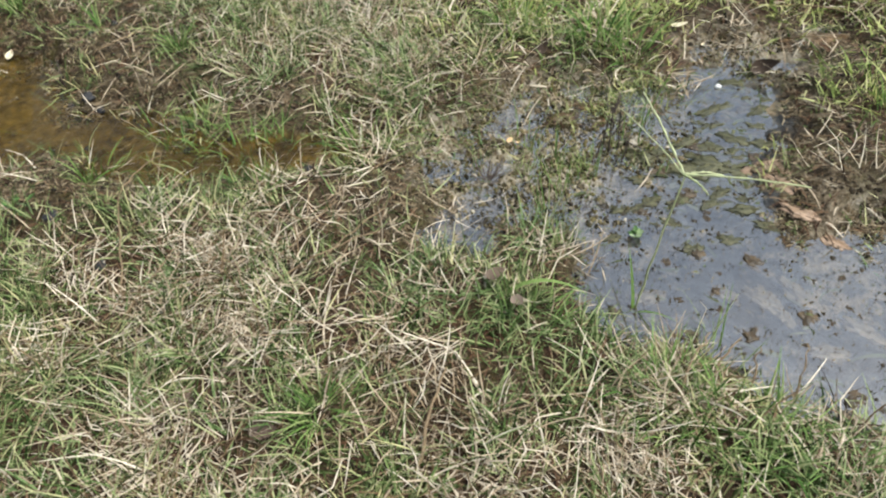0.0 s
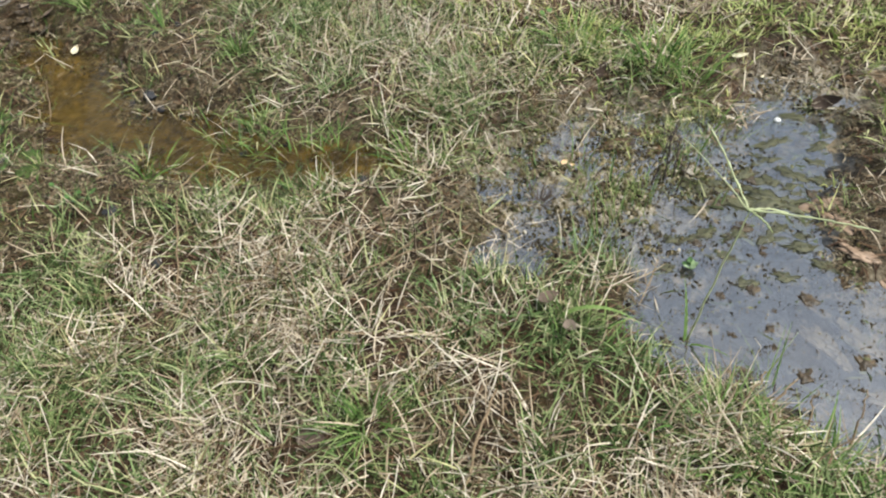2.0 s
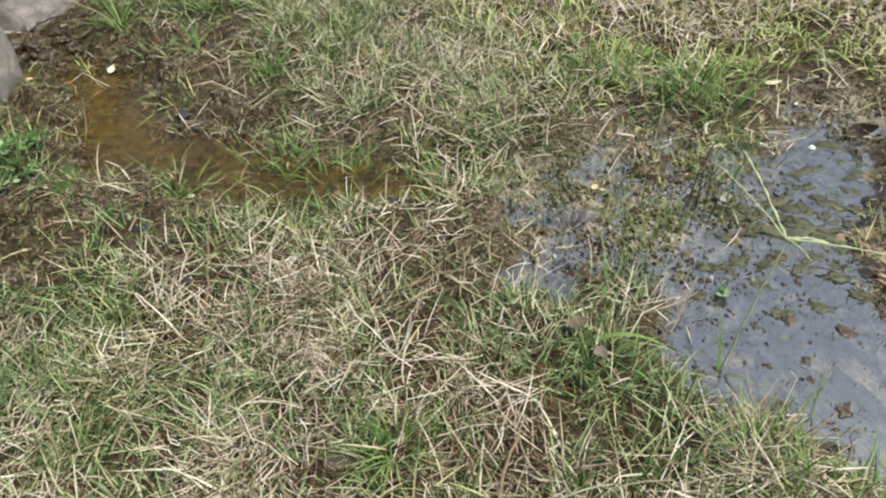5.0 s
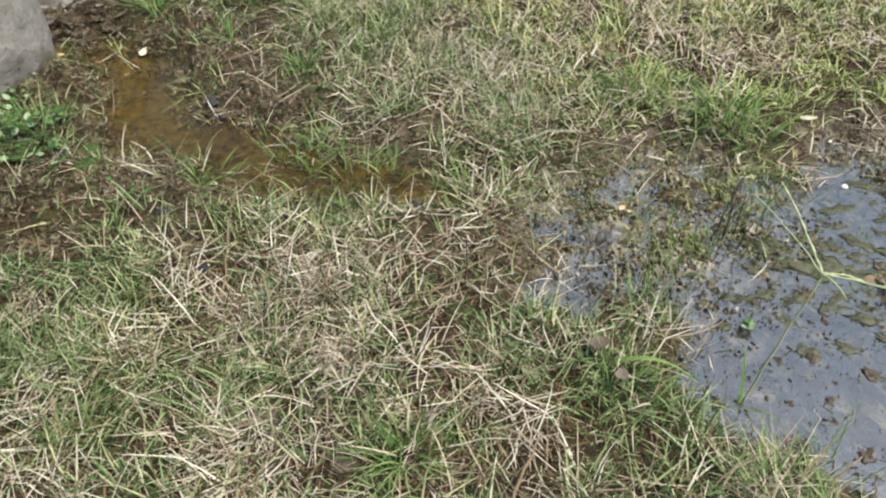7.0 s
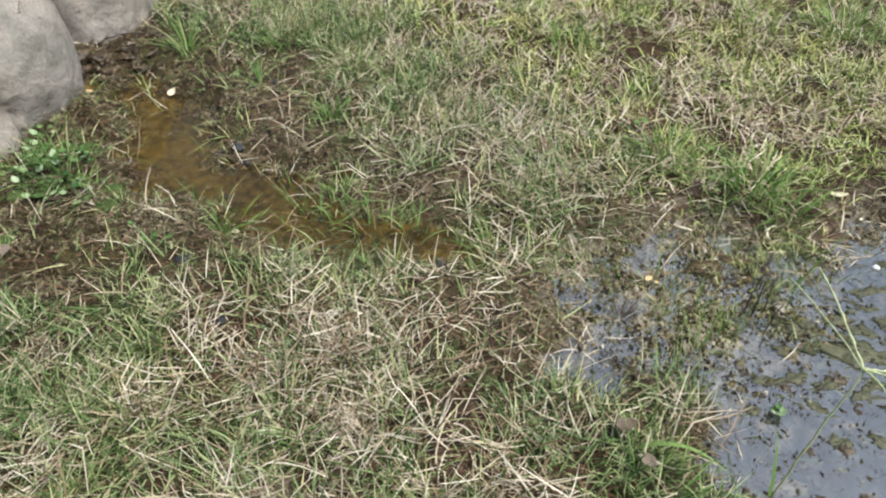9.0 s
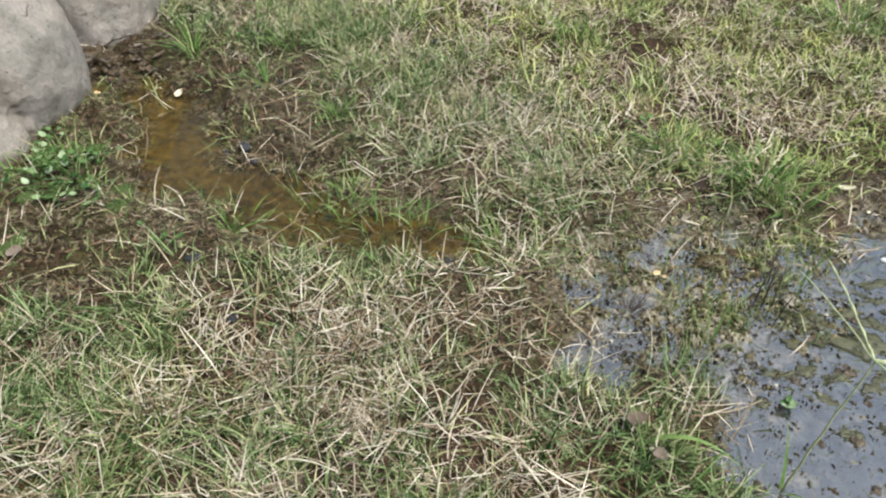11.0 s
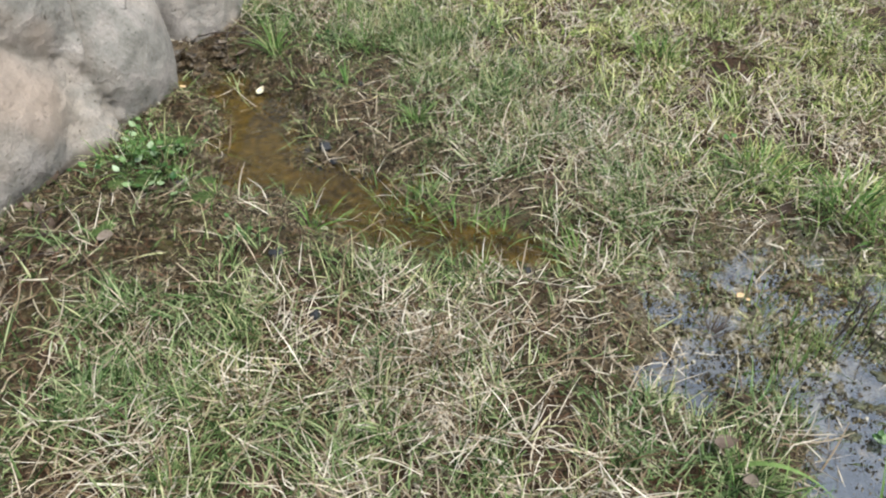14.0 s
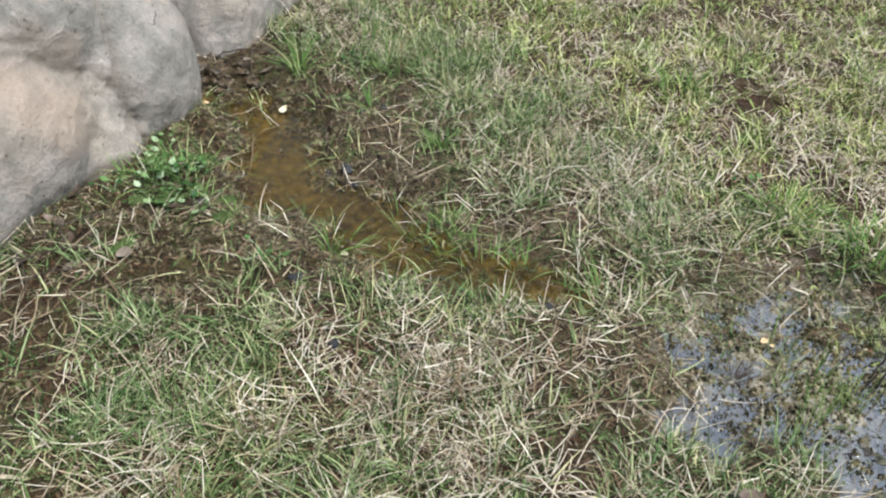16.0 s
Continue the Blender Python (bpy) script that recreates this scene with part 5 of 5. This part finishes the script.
for ex, ey, size in [(-2.02, 1.5, 0.06), (-1.9, 1.55, 0.045), (-2.1, 1.52, 0.1), (-1.86, 1.62, 0.035), (-1.86, 1.74, 0.04), (-1.92, 1.5, 0.035), (-1.96, 1.52, 0.05), (-2.2, 1.56, 0.12), (-1.84, 1.52, 0.03), (-1.8, 1.6, 0.025)]:
    ob = part("earth_clod", lump("earth_clod", size * 1.15, ex * 7, 0.4, 4, 0.8, 0.4), CLOD)
    ob.matrix_basis = pose(ex, ey, float(land(ex, ey)) - size * 0.1, 0, 0, ey * 200)
    tagged(ob, "dark wet earth clod in the gap between boulders", "earth clod", "earth in the gap")


for ex, ey, size in [(-1.22, 1.35, 0.024), (-1.165, 1.365, 0.02), (-1.26, 1.385, 0.02), (-1.13, 1.325, 0.014), (-0.98, 1.34, 0.022), (-1.36, 1.08, 0.024), (-1.46, 1.19, 0.02), (-1.1, 1.4, 0.016), (-1.2, 1.42, 0.016)]:
    ob = part("earth_clod", lump("earth_clod", size, ex * 7, 0.34, 4, 0.8, 0.5), EARTH)
    ob.matrix_basis = pose(ex, ey, float(land(ex, ey)) - size * 0.08, 0, 0, ey * 200)
    tagged(ob, "dark lumpy earth clod beside the brown water", "earth clod", "earth by the runnel")


# ---- single stalks ----
def stalk(a, b, lift, r, material, label, group="loose stalks", name="grass_stalk", wobble=0.0022):
    za, zb = float(land(a[0], a[1])), float(land(b[0], b[1]))
    pa, pb = Vector((a[0], a[1], za + 0.01)), Vector((b[0], b[1], max(zb, PUDDLE_Z) + 0.012 + lift))
    bm = tube([p - pa for p in curve_points(pa, pb, 0.012 if wobble > 0.001 else 0.0, 9, wobble)], np.linspace(r, r * 0.5, 9), 6)
    ob = part(name, bm, material)
    ob.location = pa
    tagged(ob, label, "stalk", group)


LAWN_STALKS = [((-0.76, 0.75), (-0.9, 1.0), 0.03, 0.0022), ((-0.75, 0.67), (-0.7, 0.89), 0.03, 0.0026), ((-0.93, 0.64), (-0.84, 0.62), 0.02, 0.0025),
               ((-0.63, 0.93), (-0.52, 0.79), 0.02, 0.002), ((-1.46, 1.23), (-1.55, 1.35), 0.03, 0.002), ((-1.23, 1.04), (-1.1, 1.12), 0.02, 0.0016),
               ((-0.93, 1.02), (-0.92, 1.17), 0.03, 0.0022), ((-0.62, 1.02), (-0.42, 0.98), 0.03, 0.0024), ((-1.4, 0.72), (-1.25, 0.66), 0.02, 0.002),
               ((-1.35, 0.85), (-1.28, 0.76), 0.01, 0.0018), ((-1.1, 0.66), (-1.2, 0.75), 0.04, 0.002), ((-1.3, 1.5), (-1.17, 1.62), 0.01, 0.002)]
SHORE_STALKS = [((-0.14, 0.54), (-0.13, 0.7), 0.03, 0.0034), ((0.24, 0.76), (0.28, 0.86), 0.07, 0.0024), ((0.29, 0.8), (0.335, 0.87), 0.06, 0.0022),
                ((0.36, 0.8), (0.36, 0.85), 0.07, 0.002), ((0.43, 0.8), (0.44, 0.88), 0.06, 0.002), ((-0.5, 0.85), (-0.33, 1.0), 0.02, 0.0024),
                ((-0.45, 1.08), (-0.5, 0.88), 0.02, 0.002), ((-0.35, 1.08), (-0.42, 0.9), 0.02, 0.0022), ((-0.2, 1.0), (-0.28, 0.82), 0.02, 0.002),
                ((0.2, 2.05), (0.34, 1.98), 0.03, 0.0024), ((0.5, 1.9), (0.62, 1.82), 0.02, 0.0026), ((0.48, 2.0), (0.66, 1.98), 0.03, 0.0024)]
for a, b, lift, r in LAWN_STALKS + SHORE_STALKS:
    stalk(a, b, lift, r, STRAW, "loose bleached dry grass stalk")
for a, b, lift, r in [((-1.62, 0.66), (-1.45, 0.6), 0.03, 0.002), ((-1.56, 0.62), (-1.44, 0.74), 0.03, 0.002), ((-1.66, 0.8), (-1.5, 0.72), 0.02, 0.002), ((-1.6, 0.7), (-1.52, 0.86), 0.02, 0.002),
                      ((-1.5, 0.55), (-1.4, 0.68), 0.03, 0.0018), ((-1.96, 1.62), (-1.8, 1.7), 0.02, 0.003), ((-1.9, 1.72), (-1.78, 1.58), 0.02, 0.003), ((-1.42, 1.5), (-1.33, 1.4), 0.01, 0.0026)]:
    stalk(a, b, lift, r, BARK, "dark dead twig lying on wet mud", "twigs by the boulder", "twig")

stalk((0.085, 1.385), (0.083, 1.387), 0.095, 0.0026, BARK, "dark dead stem standing in the puddle", "dead reeds", "dead_reed", 0.0005)
stalk((0.09, 1.44), (0.12, 1.47), 0.05, 0.002, BARK, "dark dead stem standing in the puddle", "dead reeds", "dead_reed", 0.0005)
for rx, ry, lean, high in [(0.07, 1.41, 0.008, 0.08), (0.105, 1.4, -0.006, 0.11), (0.115, 1.35, 0.012, 0.07), (0.06, 1.36, 0.01, 0.06), (0.09, 1.47, -0.01, 0.07)]:
    stalk((rx, ry), (rx + lean, ry + 0.5 * lean), high, 0.002, BARK, "dark dead stem standing in the puddle", "dead reeds", "dead_reed", 0.0008)
stalk((0.11, 1.43), (0.19, 1.36), 0.012, 0.0018, BARK, "dark dead stem fallen across the puddle", "dead reeds", "dead_reed", 0.001)
fallen_leaf(0.40, 1.735, 0.065, 0.034, 15, DEADLEAF, "large dark brown curled leaf standing out of the water", (55, -18), PUDDLE_Z + 0.012, curl=1.1)
fallen_leaf(-0.115, 1.70, 0.045, 0.022, 60, DEADLEAF, "dark brown withered leaf propped against a tuft", (20, -50), curl=0.6)

broad = ribbons("grass_tuft", np.array([[-0.07, 0.90, 0.0]]), np.array([0.25]), np.array([0.17]), np.array([0.95]), np.array([1.5]), np.array([0.0105]), 10, np.array([-0.55]), np.array([0.2]))
tagged(settle(part("grass_tuft", broad, LUSH), -0.07, 0.90, 0.0), "single broad green blade arching over the bank", "grass tuft")


# ---- scum and algae on the puddle ----
def flakes(count, keep, low, high, z, name, material, label, span=(-0.34, 0.9, 0.65, 2.05), water=0):
    """Thin ragged flakes lying on the water."""
    hx, hy = rng.uniform(span[0], span[1], count), rng.uniform(span[2], span[3], count)
    which = rng.randint(0, count, count * 12) ** 2 // count
    x, y = hx[which] + rng.normal(0, 0.018, len(which)), hy[which] + rng.normal(0, 0.012, len(which))
    sp = shores(x, y)[water]
    ok = (sp < -0.004) & (rng.rand(len(x)) < keep(x, y, sp))
    x, y = x[ok][:count], y[ok][:count]
    n = len(x)
    a, size, slim = rng.uniform(0, 2 * math.pi, n), low + (high - low) * rng.rand(n) ** 2.5, rng.uniform(0.15, 0.8, n)
    out = np.empty((n, 2, 4, 3))
    for k in range(4):
        b = a + k * math.pi / 2 + rng.normal(0, 0.3, n)
        r = size * np.where(k % 2 == 0, 1.0, slim) * rng.uniform(0.6, 1.1, n)
        for layer in range(2):
            out[:, layer, k] = np.stack([x + r * np.cos(b) * (1 - 0.35 * layer), y + r * np.sin(b) * (1 - 0.35 * layer), np.full(n, z) + layer * rng.uniform(0.001, 0.004, n)], -1)
    quad = np.array([[4, 5, 6, 7], [0, 1, 5, 4], [1, 2, 6, 5], [2, 3, 7, 6], [3, 0, 4, 7]])
    quads = (np.arange(n)[:, None, None] * 8 + quad[None]).reshape(-1, 4)
    tagged(part(name, grid_mesh(name, out.reshape(-1, 3), quads), material), label, "debris", kind="stuff")


def algae_mat(x, y, size, k, sunk=0.0008):
    ob = part("algae_mat", lump("algae_mat", size, k * 2.3 + 1, 0.09, 4, 0.75, 0.5), MAT)
    ob.matrix_basis = pose(x, y, PUDDLE_Z - sunk, 0, 0, 15 + 32 * math.sin(k * 5.0)) @ Matrix.Diagonal((1.2, 0.72, 1, 1))
    tagged(ob, "ragged dark olive algae mat and painted dark reflection at the water surface", "algae mat", "algae mats")


for k, (mx, my, size) in enumerate([(0.17, 1.385, 0.042), (0.3, 1.39, 0.036), (0.35, 1.37, 0.03), (0.25, 1.45, 0.03), (0.245, 1.26, 0.026), (0.37, 1.25, 0.03), (0.41, 1.21, 0.026), (0.34, 1.16, 0.022), (0.27, 1.12, 0.018), (0.31, 1.58, 0.026),
                                    (0.42, 1.47, 0.026), (0.36, 1.48, 0.028), (0.36, 1.7, 0.026), (0.42, 1.6, 0.022), (0.18, 1.24, 0.026), (0.16, 1.31, 0.026), (0.22, 1.19, 0.018), (0.3, 1.44, 0.026)]):
    algae_mat(mx, my, size * 0.95, k)
# Two big sunken sheets, added to paint a broad dark green reflection.
algae_mat(0.2, 1.375, 0.075, 31, 0.0055)
algae_mat(0.3, 1.365, 0.07, 47, 0.0055)
made = 0
while made < 44:
    mx, my = rng.uniform(0.1, 0.5), rng.uniform(1.12, 1.78)
    if shores(np.array([mx]), np.array([my]))[0][0] < -0.012:
        made += 1
        algae_mat(mx, my, rng.uniform(0.008, 0.02), made + 20)


flakes(1000, lambda x, y, sp: 0.15 + 0.8 * np.exp(-((x - 0.08) ** 2 + (y - 1.2) ** 2) / 0.05), 0.0014, 0.008, PUDDLE_Z + 0.0005, "water_debris", SCUM, "dark specks of plant litter floating on the puddle")
flakes(2600, lambda x, y, sp: 0.6 + 0 * x, 0.0006, 0.0026, PUDDLE_Z + 0.0004, "fine_specks", LITTER, "fine tan and brown specks on the water")
flakes(280, lambda x, y, sp: np.where(y > 1.2, 0.8, 0.12), 0.002, 0.016, PUDDLE_Z - 0.002, "algae_scum", ALGAE, "dark green algae scraps on the water")


flakes(700, lambda x, y, sp: 0.25 + 0.6 * (sp > -0.03), 0.0012, 0.007, BROWN_Z + 0.0005, "runnel_debris", CRUMB, "leaf scraps and straw bits floating in brown water", (-1.9, -0.45, 1.0, 1.6), 1)


def algae_strands():
    n = 170
    x, y = rng.uniform(0.0, 0.6, n * 4), rng.uniform(0.8, 1.8, n * 4)
    sp = shores(x, y)[0]
    ok = (sp < -0.02) & (rng.rand(n * 4) < np.where(y > 1.22, 0.8, 0.15))
    x, y = x[ok][:n], y[ok][:n]
    m = len(x)
    root = np.column_stack([x, y, np.full(m, PUDDLE_Z - 0.002)])
    me = ribbons("algae_strands", root, rng.normal(2.9, 0.5, m), rng.uniform(0.02, 0.075, m), rng.uniform(0.0, 0.12, m), rng.uniform(0.1, 0.3, m), rng.uniform(0.002, 0.011, m), 6,
                 rng.normal(0, 1.2, m), rng.normal(0, 0.2, m), tip=0.2, taper=2)
    tagged(part("algae_strands", me, ALGAE), "dark green algae strands trailing in the puddle", "algae", kind="stuff")


algae_strands()
